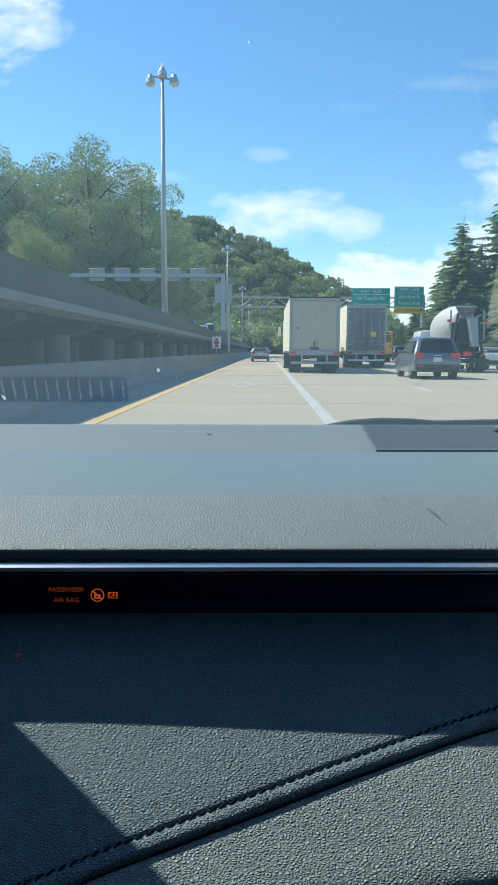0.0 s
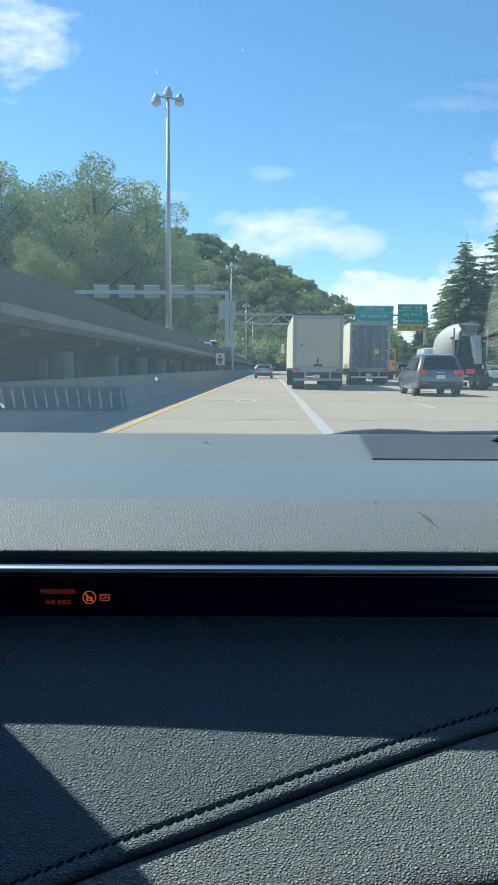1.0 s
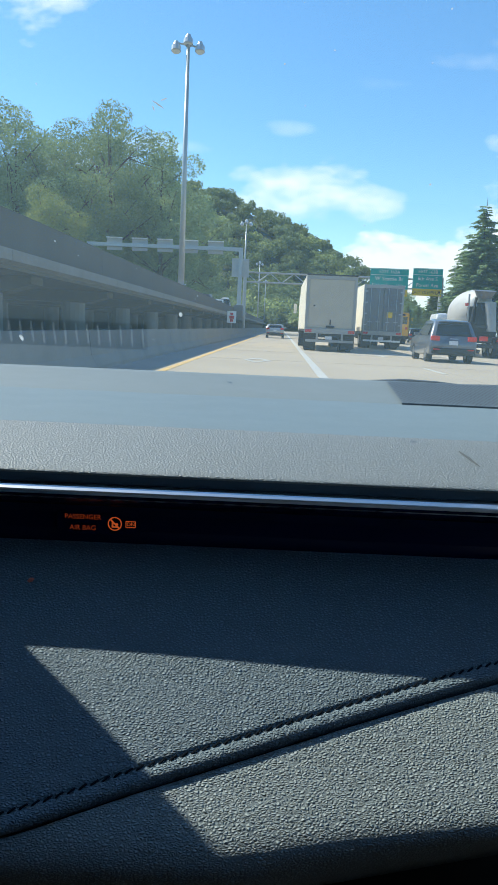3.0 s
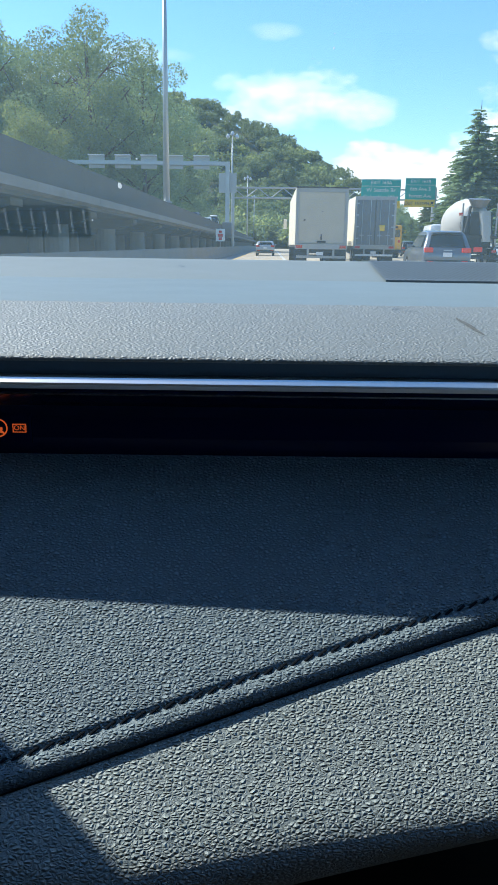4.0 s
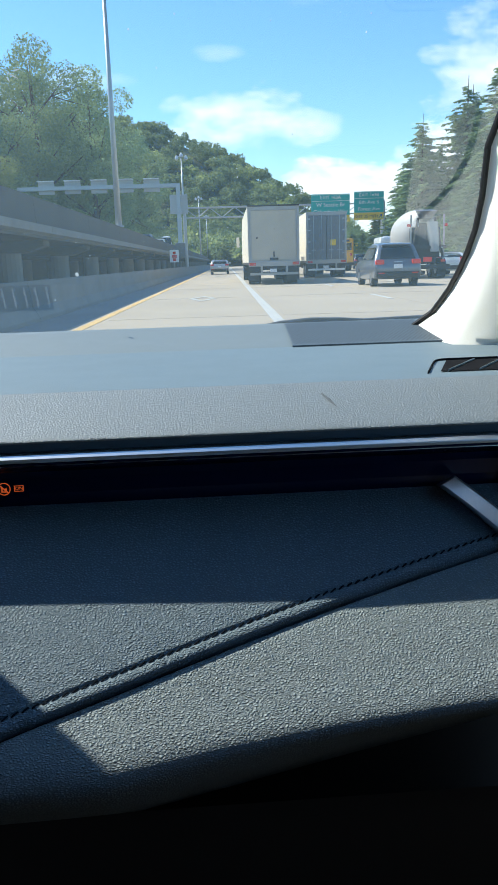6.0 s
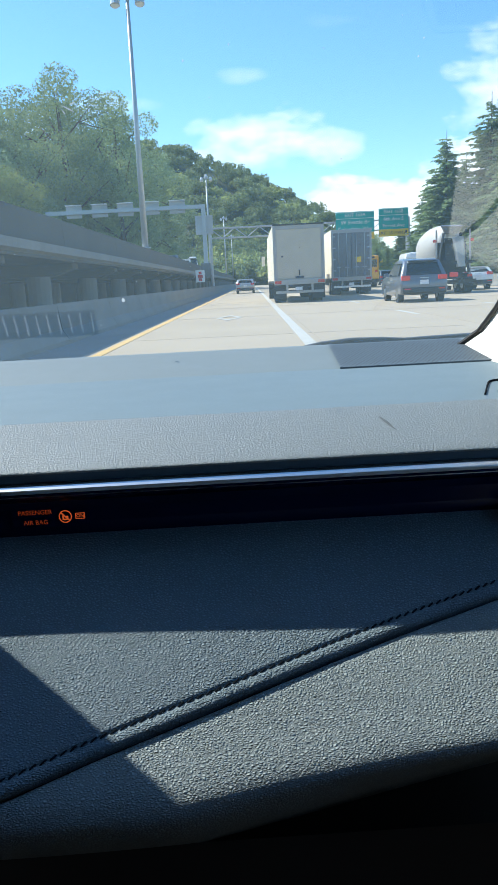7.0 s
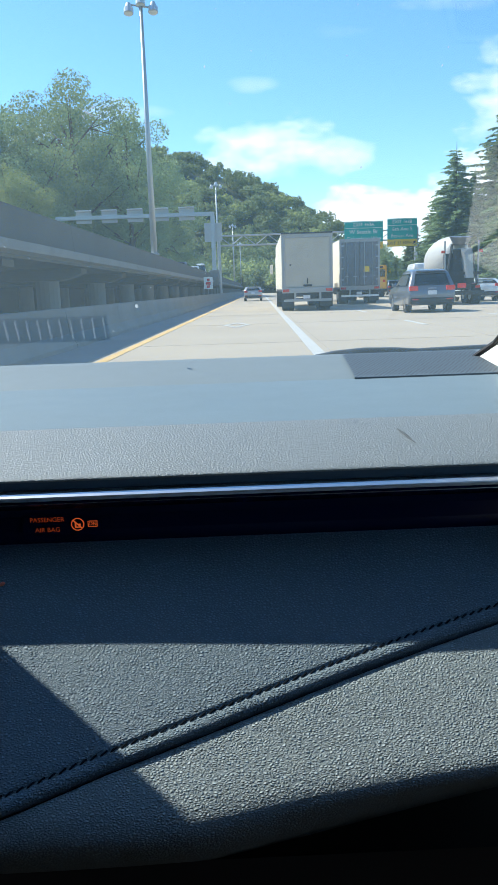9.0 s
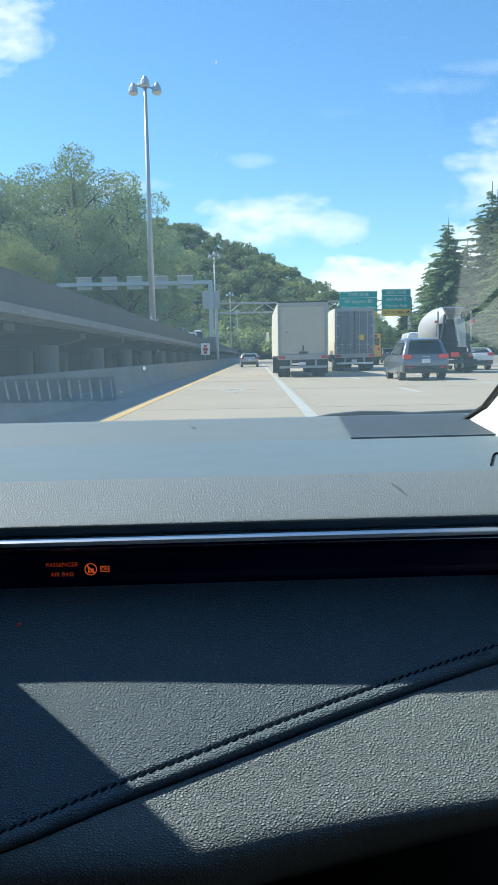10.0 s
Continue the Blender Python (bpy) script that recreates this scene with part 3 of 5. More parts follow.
def woods(name, seed, count, u_range, y_range, mat, leaves, tall, size, label, ground=True):
    rng = np.random.default_rng(seed)
    cents = []
    for _ in range(count):
        y = rng.uniform(*y_range)
        x = rng.uniform(*u_range) * y
        z = hill_height(x, y) if ground else 0.0
        h = tall * rng.uniform(0.7, 1.2)
        w = h * rng.uniform(0.42, 0.60)
        lumps = rng.uniform(-1, 1, (12, 3)) * np.array([w * 0.75, w * 0.75, h * 0.16])
        pick = lumps[rng.integers(0, 12, leaves)]
        d = rng.normal(size=(leaves, 3))
        d /= np.linalg.norm(d, axis=1)[:, None]
        d *= (w * 0.42) * rng.uniform(0.6, 1.05, (leaves, 1))
        p = pick + d + np.array([x, y, z + h * 0.50])
        cents.append(p)
    pts, faces = leaf_cards(rng, np.concatenate(cents), 0.8, size, 0.4)
    return tagged(cards_object(name, pts, faces, mat), label, "woods", kind="stuff")


woods("hill_woods", 3, 800, (-0.52, 0.20), (245, 475), M["hill_leaf"], 620, 9.5, 0.55, "dense green broadleaf woods covering the hillside")
woods("hill_woods_pale", 4, 110, (-0.40, 0.10), (240, 440), M["leaf_yellow"], 480, 9, 0.62, "paler yellow-green trees among the hillside woods")
woods("low_thicket", 8, 90, (0.13, 0.5), (130, 330), M["leaf"], 420, 6.5, 0.40, "low dark green thicket beyond the outer lanes", ground=False)


# ---- trees ----
def broadleaf_tree(seed, height, spread_w, mat, label, leaves=34000, size=0.115):
    rng = np.random.default_rng(seed)
    base = thing("broadleaf_tree", (0, 0, -0.03), label, "tree", "roadside trees")
    bm = bmesh.new()
    r = height * 0.016
    add_tube(bm, (0, 0, -0.3), (0.2, 0.1, height * 0.45), r, r * 0.65, 9)
    add_tube(bm, (0.2, 0.1, height * 0.45), (0, 0, height * 0.9), r * 0.65, r * 0.15, 8)
    tips = []
    for k in range(16):
        z0 = height * rng.uniform(0.22, 0.72)
        a = rng.uniform(0, math.tau)
        reach = spread_w * rng.uniform(0.55, 1.0) * (1.15 - 0.6 * abs(z0 / height - 0.42))
        tip = (reach * math.cos(a), reach * math.sin(a), z0 + reach * rng.uniform(0.5, 1.1))
        add_tube(bm, (0.1, 0.05, z0), tip, r * 0.35, r * 0.08, 6)
        tips.append(tip)
        for _ in range(2):
            q = np.array(tip) * 0.75 + rng.normal(size=3) * spread_w * 0.3
            add_tube(bm, tuple(np.array(tip) * 0.55 + np.array((0.05, 0.02, z0 * 0.45))), tuple(q), r * 0.15, r * 0.05, 5)
            tips.append(tuple(q))
    tips += [(rng.normal() * 0.1 * spread_w, rng.normal() * 0.1 * spread_w, height * t) for t in (0.78, 0.86, 0.93)]
    part("trunk", bm, M["bark"], base, smooth=True)
    tips = np.array(tips)
    tips[:, 2] = np.clip(tips[:, 2], height * 0.18, height * 0.95)
    pick = tips[rng.integers(0, len(tips), leaves)]
    d = rng.normal(size=(leaves, 3))
    d /= np.linalg.norm(d, axis=1)[:, None]
    lump = spread_w * (0.22 + 0.16 * rng.random((leaves, 1)))
    cents = pick + d * lump * np.array([1, 1, 0.8])
    pts, faces = leaf_cards(rng, cents, 0.9, size, 0.4)
    cards_object("crown", pts, faces, mat, base)
    return base


def conifer(seed, height, width, label, density=1.0):
    """A trunk with tiers of drooping boughs, each hung with narrow sprays."""
    rng = np.random.default_rng(seed)
    base = thing("conifer", (0, 0, -0.03), label, "tree", "roadside conifers")
    bm = bmesh.new()
    add_tube(bm, (0, 0, -0.3), (0, 0, height * 0.99), height * 0.016, 0.02, 9)
    pts = []
    count = int(24 * height)
    for k in range(count):
        f = (0.02 + 0.93 * rng.random()) ** 0.8
        z = height * (0.985 - 0.95 * f)
        a = rng.uniform(0, math.tau)
        if rng.random() > 0.06:
            reach = width * (0.06 + f ** 0.9) * rng.uniform(0.45, 1.25)
            out = np.array([math.cos(a), math.sin(a), 0.0])
            side = np.array([-math.sin(a), math.cos(a), 0.0])
            sag = rng.uniform(0.10, 0.34)
            bough = lambda s: np.array([0, 0, z]) + out * reach * s + np.array([0, 0, reach * (0.16 * s - sag * s * s)])
            if f > 0.1:
                add_tube(bm, tuple(bough(0.0)), tuple(bough(0.5)), 0.03 + 0.02 * f, 0.02, 4, caps=False)
                add_tube(bm, tuple(bough(0.5)), tuple(bough(1.0)), 0.02, 0.008, 4, caps=False)
            m = max(9, int(40 * reach * density))
            for s in rng.random(m) ** 0.75:
                p = bough(s)
                sw = rng.choice((-1, 1))
                length = (0.22 + 0.32 * reach * (1.05 - s) * 0.55) * rng.uniform(0.7, 1.3)
                way = out * rng.uniform(0.5, 1.0) + side * sw * rng.uniform(0.3, 1.0) + np.array([0, 0, rng.uniform(-0.75, 0.05)])
                way /= np.linalg.norm(way)
                flat = np.cross(way, np.array([0, 0, 1.0]) + rng.normal(size=3) * 0.5)
                flat /= np.linalg.norm(flat)
                w = length * rng.uniform(0.16, 0.30)
                tip = p + way * length
                mid = p + way * length * 0.45
                pts += [p, mid + flat * w, tip, mid - flat * w]
    part("trunk", bm, M["bark"], base)
    pts = np.array(pts)
    cards_object("crown", pts, np.arange(len(pts)).reshape(-1, 4), M["needle"], base)
    return base


def scaled(x, y, z, turn, s, sz=None):
    return pose(x, y, z, 0, 0, turn) @ Matrix.Diagonal((s, s, sz or s, 1))


B1 = broadleaf_tree(11, 24, 5.2, M["leaf"], "tall broadleaf tree with an uneven green crown")
B2 = broadleaf_tree(12, 22, 5.6, M["leaf"], "broad green roadside tree behind the viaduct")
B3 = broadleaf_tree(13, 18, 5.0, M["leaf_yellow"], "yellow-green broadleaf tree behind the viaduct")
B1.matrix_basis, B2.matrix_basis, B3.matrix_basis = scaled(-34, 98, 0, 0, 1.12), scaled(-30, 106, 0, 40, 1.12), scaled(-27, 88, 0, 80, 0.82)
for src, x, y, turn, s in (
        (B2, -44, 102, 100, 1.35), (B1, -50, 116, 210, 1.36), (B2, -28, 124, 300, 1.40), (B1, -21.5, 134, 15, 1.23), (B3, -24.0, 150, 190, 1.22),
        (B2, -20.5, 158, 77, 1.14), (B3, -36, 120, 20, 1.13), (B2, -38, 140, 160, 1.45), (B3, -46, 88, 250, 0.99),
        (B1, -58, 124, 320, 1.27), (B3, -31, 100, 130, 0.77), (B1, -30, 150, 66, 1.37)):
    copy_thing(src, scaled(x, y, -0.03, turn, s))

C1 = conifer(21, 17, 5.2, "tall dark green conifer beside the outer lanes")
C2 = conifer(22, 14, 4.3, "slim dark green conifer with drooping boughs")
C1.matrix_basis, C2.matrix_basis = scaled(20.9, 84, 0, 0, 0.92), scaled(23.4, 93, 0, 30, 1.10)
for src, x, y, turn, s in (
        (C2, 21.6, 96, 75, 0.78), (C1, 20.4, 104, 40, 0.58),
        (C1, 25.5, 74, 100, 1.20), (C2, 25.5, 84, 200, 1.25), (C1, 28.5, 80, 50, 1.15), (C2, 22.5, 112, 120, 0.36), (C1, 31.0, 92, 210, 1.10),
        (C2, 24.6, 100, 70, 0.40), (C1, 25.5, 62, 310, 1.05), (C2, 22.5, 128, 10, 0.34), (C2, 27.0, 122, 40, 0.46), (C1, 30.0, 110, 0, 1.10), (C1, 27.5, 70, 160, 1.40), (C2, 21.8, 142, 60, 0.29), (C1, 36.0, 100, 20, 1.30), (C1, 20.6, 108, 55, 0.43), (C1, 23.2, 103, 5, 0.47), (C2, 19.6, 122, 15, 0.38), (C2, 20.6, 118, 95, 0.38), (C1, 24.5, 132, 35, 0.36), (C2, 28.5, 92, 260, 1.30), (C1, 33.5, 84, 130, 1.25), (B2, 26.0, 108, 10, 0.42), (B3, 22.0, 104, 60, 0.35), (B2, 30.0, 74, 90, 0.55), (B2, 19.9, 134, 200, 0.36)):
    copy_thing(src, scaled(x, y, -0.03, turn, s))


# ---- street lamps on the parapet ----
def street_lamp():
    base = thing("street_lamp", (0, 0, 0), "tall galvanised lamp post with three floodlights at its top", "street lamp", "lamps on the viaduct")
    part("base_plate", box(-0.25, 0.25, -0.25, 0.25, 0, 0.06, 0.01), M["steel"], base)
    part("pole", tube((0, 0, 0.05), (0, 0, 12.3), 0.17, 0.085, 12), M["steel"], base, smooth=True)
    part("cross_arm", tube((-0.62, 0, 12.25), (0.62, 0, 12.05), 0.045, sides=8), M["steel"], base)
    for x, z in ((-0.62, 12.05), (0.0, 12.4), (0.62, 12.05)):
        bm = bmesh.new()
        add_tube(bm, (x, 0, z + 0.28), (x, 0, z + 0.02), 0.10, 0.22, 12)
        add_tube(bm, (x, 0, z + 0.02), (x, -0.06, z - 0.22), 0.25, 0.25, 12)
        head = part("floodlight", bm, M["lamp_head"], base)
        part("lens", tube((x, -0.06, z - 0.222), (x, -0.065, z - 0.235), 0.22, 0.22, 12), M["sign_white"], head)
    return base


lamp = street_lamp()
lamp.matrix_basis = pose(-5.52, 42, 3.12)
for y in (110, 178, 246):
    copy_thing(lamp, pose(-5.52, y, 3.12))


# ---- toll gantry over the viaduct ----
def toll_gantry():
    g = thing("sign_gantry", (-4.80, 86, 0), "grey steel cantilever gantry with sign backs over the viaduct", "gantry")
    bm = bmesh.new()
    add_box(bm, -0.55, 0.45, -0.6, 0.6, 1.75, 3.35, 0.04)
    part("pedestal", bm, M["concrete"], g, "stained concrete pedestal")
    part("post", box(-0.22, 0.22, -0.22, 0.22, 3.35, 9.5, 0.03), M["steel"], g)
    part("flange", box(-0.32, 0.32, -0.32, 0.32, 3.35, 3.42, 0.01), M["steel"], g)
    part("beam", box(-17.0, 0.22, -0.20, 0.20, 9.12, 9.52, 0.03), M["steel"], g)
    for x in (-2.8, -5.6, -8.4, -11.2, -14.0):
        s = part("sign_panel", box(x - 0.85, x + 0.85, 0.24, 0.30, 8.75, 10.05, 0.01), M["sign_back"], g, "back of an unlit lane sign")
        part("stiffener", box(x - 0.80, x + 0.80, 0.18, 0.24, 9.75, 9.83), M["steel"], s)
        part("stiffener", box(x - 0.80, x + 0.80, 0.18, 0.24, 8.92, 9.00), M["steel"], s)
        part("top_hood", box(x - 0.85, x + 0.85, -0.25, 0.30, 10.05, 10.12), M["sign_white"], s)
    s = part("sign_panel", box(-0.95, 0.95, 0.24, 0.30, 6.4, 8.4, 0.01), M["sign_back"], g, "back of a side sign with ribs")
    for z in (6.6, 7.1, 7.6, 8.1):
        part("stiffener", box(-0.93, 0.93, 0.17, 0.24, z, z + 0.07), M["steel"], s)
    return g


toll_gantry()


def barrier_sign(y):
    s = thing("warning_sign", (-4.25, y, 0.84), "white sign with a red shape on the median barrier", "road sign")
    part("post", tube((0, 0.03, 0), (0, 0.03, 1.5), 0.03, sides=8), M["steel"], s)
    part("panel", box(-0.38, 0.38, -0.01, 0.01, 0.45, 1.45, 0.008), M["sign_white"], s)
    for x0, x1, z0, z1 in ((-0.12, 0.12, 1.10, 1.32), (-0.20, 0.20, 0.80, 1.06), (-0.14, 0.14, 0.56, 0.78)):
        part("red_shape", box(x0, x1, -0.016, -0.011, z0, z1, 0.002), M["tail_red"], s)


barrier_sign(66.0)


def advisory_sign(x, y, z):
    s = thing("advisory_sign", (x, y, 0), "small yellow advisory sign on a thin post", "road sign", "advisory signs")
    part("post", tube((0, 0.03, -0.03), (0, 0.03, z + 0.6), 0.035, sides=8), M["steel"], s)
    part("panel", box(-0.55, 0.55, -0.01, 0.01, z - 0.6, z + 0.6, 0.01), M["sign_yellow"], s)
    part("dark_mark", box(-0.12, 0.12, -0.016, -0.011, z - 0.3, z + 0.35, 0.002), M["sign_black"], s)


advisory_sign(18.9, 92, 2.9)
advisory_sign(20.5, 125, 3.0)


def far_building(x, y, w, d, h, roof, label):
    g = thing("building", (x, y, -0.03), label, "building", "far buildings")
    part("wall", box(-w / 2, w / 2, 0, d, 0, h, 0.1), M["building"], g)
    part("roof", box(-w / 2 - 0.5, w / 2 + 0.5, -0.5, d + 0.5, h + 0.01, h + 0.8, 0.1), roof, g)
    for row in range(int(h // 4)):
        for col in range(int(w // 4)):
            wx, wz = -w / 2 + 2 + col * 4, 1.6 + row * 4
            part("window", box(wx - 1.0, wx + 1.0, -0.06, 0.02, wz, wz + 1.7), M["car_glass"], g)


far_building(92, 420, 22, 16, 18, M["roof_red"], "brown office building with a red roof")
far_building(120, 460, 30, 20, 12, M["sign_back"], "low pale building beyond the trees")


# ---- truss gantry with green signs ----
GY = 100.0


def truss_gantry():
    g = thing("truss_gantry", (0, GY, 0), "galvanised truss gantry across the freeway", "gantry")
    z0, z1 = 6.7, 7.9
    for x in (-4.9, 20.0):
        part("upright", tube((x, -0.5, 0), (x, -0.5, 8.2), 0.20, 0.17, 12), M["steel"], g)
        part("upright", tube((x, 0.5, 0), (x, 0.5, 8.2), 0.20, 0.17, 12), M["steel"], g)
    for y in (-0.5, 0.5):
        for z in (z0, z1):
            part("chord", tube((-4.9, y, z), (20.0, y, z), 0.075, sides=8), M["steel"], g)
        n = 16
        for k in range(n):
            xa, xb = -4.9 + 24.9 * k / n, -4.9 + 24.9 * (k + 1) / n
            a, b = ((xa, y, z0), (xb, y, z1)) if k % 2 else ((xa, y, z1), (xb, y, z0))
            part("brace", tube(a, b, 0.042, sides=6), M["steel"], g)
    for k in range(9):
        x = -4.9 + 24.9 * k / 8
        part("strut", tube((x, -0.5, z1), (x, 0.5, z1), 0.04, sides=6), M["steel"], g)
    return g


truss_gantry()
UPRIGHT = pose(0, 0, 0, 90)


def exit_sign(x, z, w, h, lines, foot, arrow, label):
    s = thing("exit_sign", (x, GY - 0.75, z), label, "road sign", "exit signs")
    foot_h = h * 0.26
    part("panel", box(-w / 2, w / 2, 0, 0.06, -h / 2 + foot_h, h / 2, 0.015), M["sign_green"], s)
    part("border", box(-w / 2 + 0.06, w / 2 - 0.06, -0.012, -0.004, h / 2 - 0.10, h / 2 - 0.06), M["sign_white"], s)
    part("divider", box(-w / 2 + 0.06, w / 2 - 0.06, -0.012, -0.004, h / 2 - h * 0.25, h / 2 - h * 0.25 + 0.05), M["sign_white"], s)
    part("foot_panel", box(-w / 2, w / 2, 0, 0.06, -h / 2, -h / 2 + foot_h - 0.01, 0.015), M["sign_yellow"], s, "yellow exit panel")
    for text, size, zz in lines:
        letters(text, size, M["sign_white"], s, Matrix.Translation((0, -0.02, zz * h)) @ UPRIGHT)
    letters(foot, foot_h * 0.62, M["sign_black"], s, Matrix.Translation((-w * 0.10, -0.02, -h / 2 + foot_h * 0.45)) @ UPRIGHT)
    bm = bmesh.new()
    pts = [(-0.05, 0.3), (-0.05, 0.0), (-0.2, 0.0), (0, -0.3), (0.2, 0.0), (0.05, 0.0), (0.05, 0.3)]
    bm.faces.new([bm.verts.new((px, 0, pz)) for px, pz in pts])
    turn = Matrix.Translation((w * 0.40, -0.02, -h / 2 + foot_h * 0.5)) @ pose(0, 0, 0, 0, arrow, 0) @ Matrix.Scale(foot_h / 0.85, 4)
    bmesh.ops.transform(bm, matrix=turn, verts=bm.verts)
    part("arrow", bm, M["sign_black"], s)
    part("bracket", box(-w * 0.3, -w * 0.3 + 0.1, 0.06, 0.2, -h / 2, h / 2), M["steel"], s)
    part("bracket", box(w * 0.3 - 0.1, w * 0.3, 0.06, 0.2, -h / 2, h / 2), M["steel"], s)
    return s


exit_sign(13.3, 7.35, 4.8, 3.4, [("EXIT 163A", 0.58, 0.375), ("W Seattle Br", 0.68, 0.12), ("Columbian Way", 0.66, -0.12)], "EXIT ONLY", 0, "green overhead exit sign with a yellow exit-only panel")
exit_sign(18.1, 7.55, 3.7, 3.4, [("EXIT 163B", 0.56, 0.375), ("6th Ave S", 0.64, 0.12), ("Forest Ave", 0.62, -0.12)], "EXIT 35 MPH", 225, "smaller green overhead exit sign with a yellow panel")


# ---- vehicles ----
def wheel(name, parent, x, y, r, w, rim=True):
    t = part(name, tube((x - w / 2, y, r), (x + w / 2, y, r), r, r, 20), M["tyre"], parent)
    if rim:
        part("rim", tube((x - w / 2 - 0.006, y, r), (x + w / 2 + 0.006, y, r), r * 0.58, r * 0.58, 14), M["rim"], t)
    return t


def trailer(at, length, doors, label, W=1.25, Z1=3.72):
    t = thing("box_trailer", at, label, "truck", "trucks ahead")
    Z0 = 1.08
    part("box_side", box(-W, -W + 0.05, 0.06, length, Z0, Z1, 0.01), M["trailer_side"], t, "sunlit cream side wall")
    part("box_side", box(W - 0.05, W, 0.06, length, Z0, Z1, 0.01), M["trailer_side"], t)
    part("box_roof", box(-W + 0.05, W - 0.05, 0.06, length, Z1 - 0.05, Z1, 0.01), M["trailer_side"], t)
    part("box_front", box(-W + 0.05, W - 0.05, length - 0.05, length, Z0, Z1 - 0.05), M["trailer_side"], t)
    part("box_floor", box(-W, W, 0.06, length, Z0 - 0.12, Z0), M["undercarriage"], t)
    f = part("rear_post", box(-W, -W + 0.13, 0, 0.10, Z0, Z1, 0.012), M["trailer_frame"], t)
    part("rear_post", box(W - 0.13, W, 0, 0.10, Z0, Z1, 0.012), M["trailer_frame"], t)
    part("rear_header", box(-W + 0.13, W - 0.13, 0, 0.10, Z1 - 0.20, Z1, 0.012), M["trailer_frame"], t)
    sill = part("rear_sill", box(-W, W, -0.04, 0.10, Z0 - 0.20, Z0 + 0.06, 0.015), M["trailer_frame"], t)
    if doors == "roll":
        part("roll_door", box(-W + 0.135, W - 0.135, 0.03, 0.07, Z0 + 0.065, Z1 - 0.205, 0.01), M["trailer_shaded_rear"], t, "pale roll-up door")
        part("door_seal", box(-W + 0.150, -W + 0.172, 0.018, 0.030, Z0 + 0.09, Z1 - 0.23), M["trailer_frame"], t)
        part("door_seal", box(W - 0.172, W - 0.150, 0.018, 0.030, Z0 + 0.09, Z1 - 0.23), M["trailer_frame"], t)
        part("door_mark", box(-0.86, -0.78, 0.022, 0.030, 2.20, 2.27), M["undercarriage"], t)
        part("door_mark", box(0.02, 0.06, 0.022, 0.030, 2.62, 2.66), M["undercarriage"], t)
        part("top_lip", box(-W, W, -0.05, 0.06, Z1 - 0.02, Z1 + 0.05, 0.01), M["undercarriage"], t)
        part("door_latch", box(-0.20, 0.22, -0.01, 0.03, Z0 + 0.10, Z0 + 0.20, 0.01), M["undercarriage"], t)
        part("pull_strap", box(-0.03, 0.03, 0.0, 0.03, Z0 + 0.24, Z0 + 0.5, 0.004), M["undercarriage"], t)
    else:
        for side in (-1, 1):
            x0, x1 = sorted((side * 0.01, side * (W - 0.135)))
            d = part("door_leaf", box(x0, x1, 0.02, 0.07, Z0 + 0.065, Z1 - 0.205, 0.01), M["steel_door"], t, "dull steel trailer door")
            for px in (0.30, 0.82):
                part("lock_bar", tube((side * px, -0.01, Z0 + 0.08), (side * px, -0.01, Z1 - 0.22), 0.02, sides=8), M["steel"], d)
                part("lock_handle", box(side * px - 0.13, side * px + 0.13, -0.035, -0.015, Z0 + 0.62, Z0 + 0.67), M["steel"], d)
            for z in (1.5, 2.2, 2.9, 3.6):
                part("hinge", box(side * (W - 0.16) - 0.10, side * (W - 0.16) + 0.10, -0.01, 0.02, z, z + 0.07), M["steel"], d)
        part("placard", box(0.25, 0.60, 0.0, 0.018, 2.0, 2.35), M["sign_yellow"], t)
    for side in (-1, 1):
        part("tail_lamp", box(side * 1.06 - 0.16, side * 1.06 + 0.16, -0.06, -0.04, Z0 - 0.15, Z0 - 0.01, 0.01), M["tail_red"], t, "red tail lamps")
        part("bumper_strut", box(side * 0.62 - 0.05, side * 0.62 + 0.05, -0.02, 0.06, 0.56, Z0 - 0.2), M["trailer_frame"], t)
        part("mud_flap", box(side * 0.98 - 0.30, side * 0.98 + 0.30, 0.55, 0.57, 0.18, 0.95), M["rubber"], t)
        for y in (1.35, 2.65):
            wheel("wheel", t, side * 1.06, y, 0.52, 0.26)
            wheel("wheel", t, side * 0.76, y, 0.52, 0.26, rim=False)
    part("bumper_bar", box(-1.18, 1.18, -0.06, 0.04, 0.46, 0.58, 0.012), M["trailer_frame"] if doors == "roll" else M["sign_white"], t)
    part("number_plate", box(-0.22, 0.12, -0.075, -0.062, 0.60, 0.76, 0.004), M["plate"], t)
    part("underframe", box(-0.55, 0.55, 0.1, length - 1, 0.72, Z0 - 0.12), M["undercarriage"], t)
    part("axle", box(-0.9, 0.9, 1.28, 1.42, 0.45, 0.60), M["undercarriage"], t)
    part("axle", box(-0.9, 0.9, 2.58, 2.72, 0.45, 0.60), M["undercarriage"], t)
    # the tractor, mostly hidden
    part("cab", box(-1.22, 1.22, length + 0.9, length + 3.2, 0.9, 3.3, 0.15), M["trailer_side"], t)
    part("chassis", box(-0.5, 0.5, length - 3, length + 3.2, 0.6, 0.98), M["undercarriage"], t)
    for side in (-1, 1):
        wheel("wheel", t, side * 1.05, length + 2.3, 0.52, 0.28)
        wheel("wheel", t, side * 1.02, length - 1.2, 0.52, 0.5)
        part("mirror", box(side * 1.50 - 0.10, side * 1.50 + 0.10, length + 2.7, length + 2.85, 2.1, 2.75, 0.03), M["trailer_side"], t)
    return t


trailer((2.40, 38.5, 0), 12.5, "roll", "cream box trailer with a roll-up door and red lamps")
trailer((6.45, 50.0, 0), 13.5, "swing", "grey trailer with dull steel swing doors and lock bars", 1.28, 4.05)


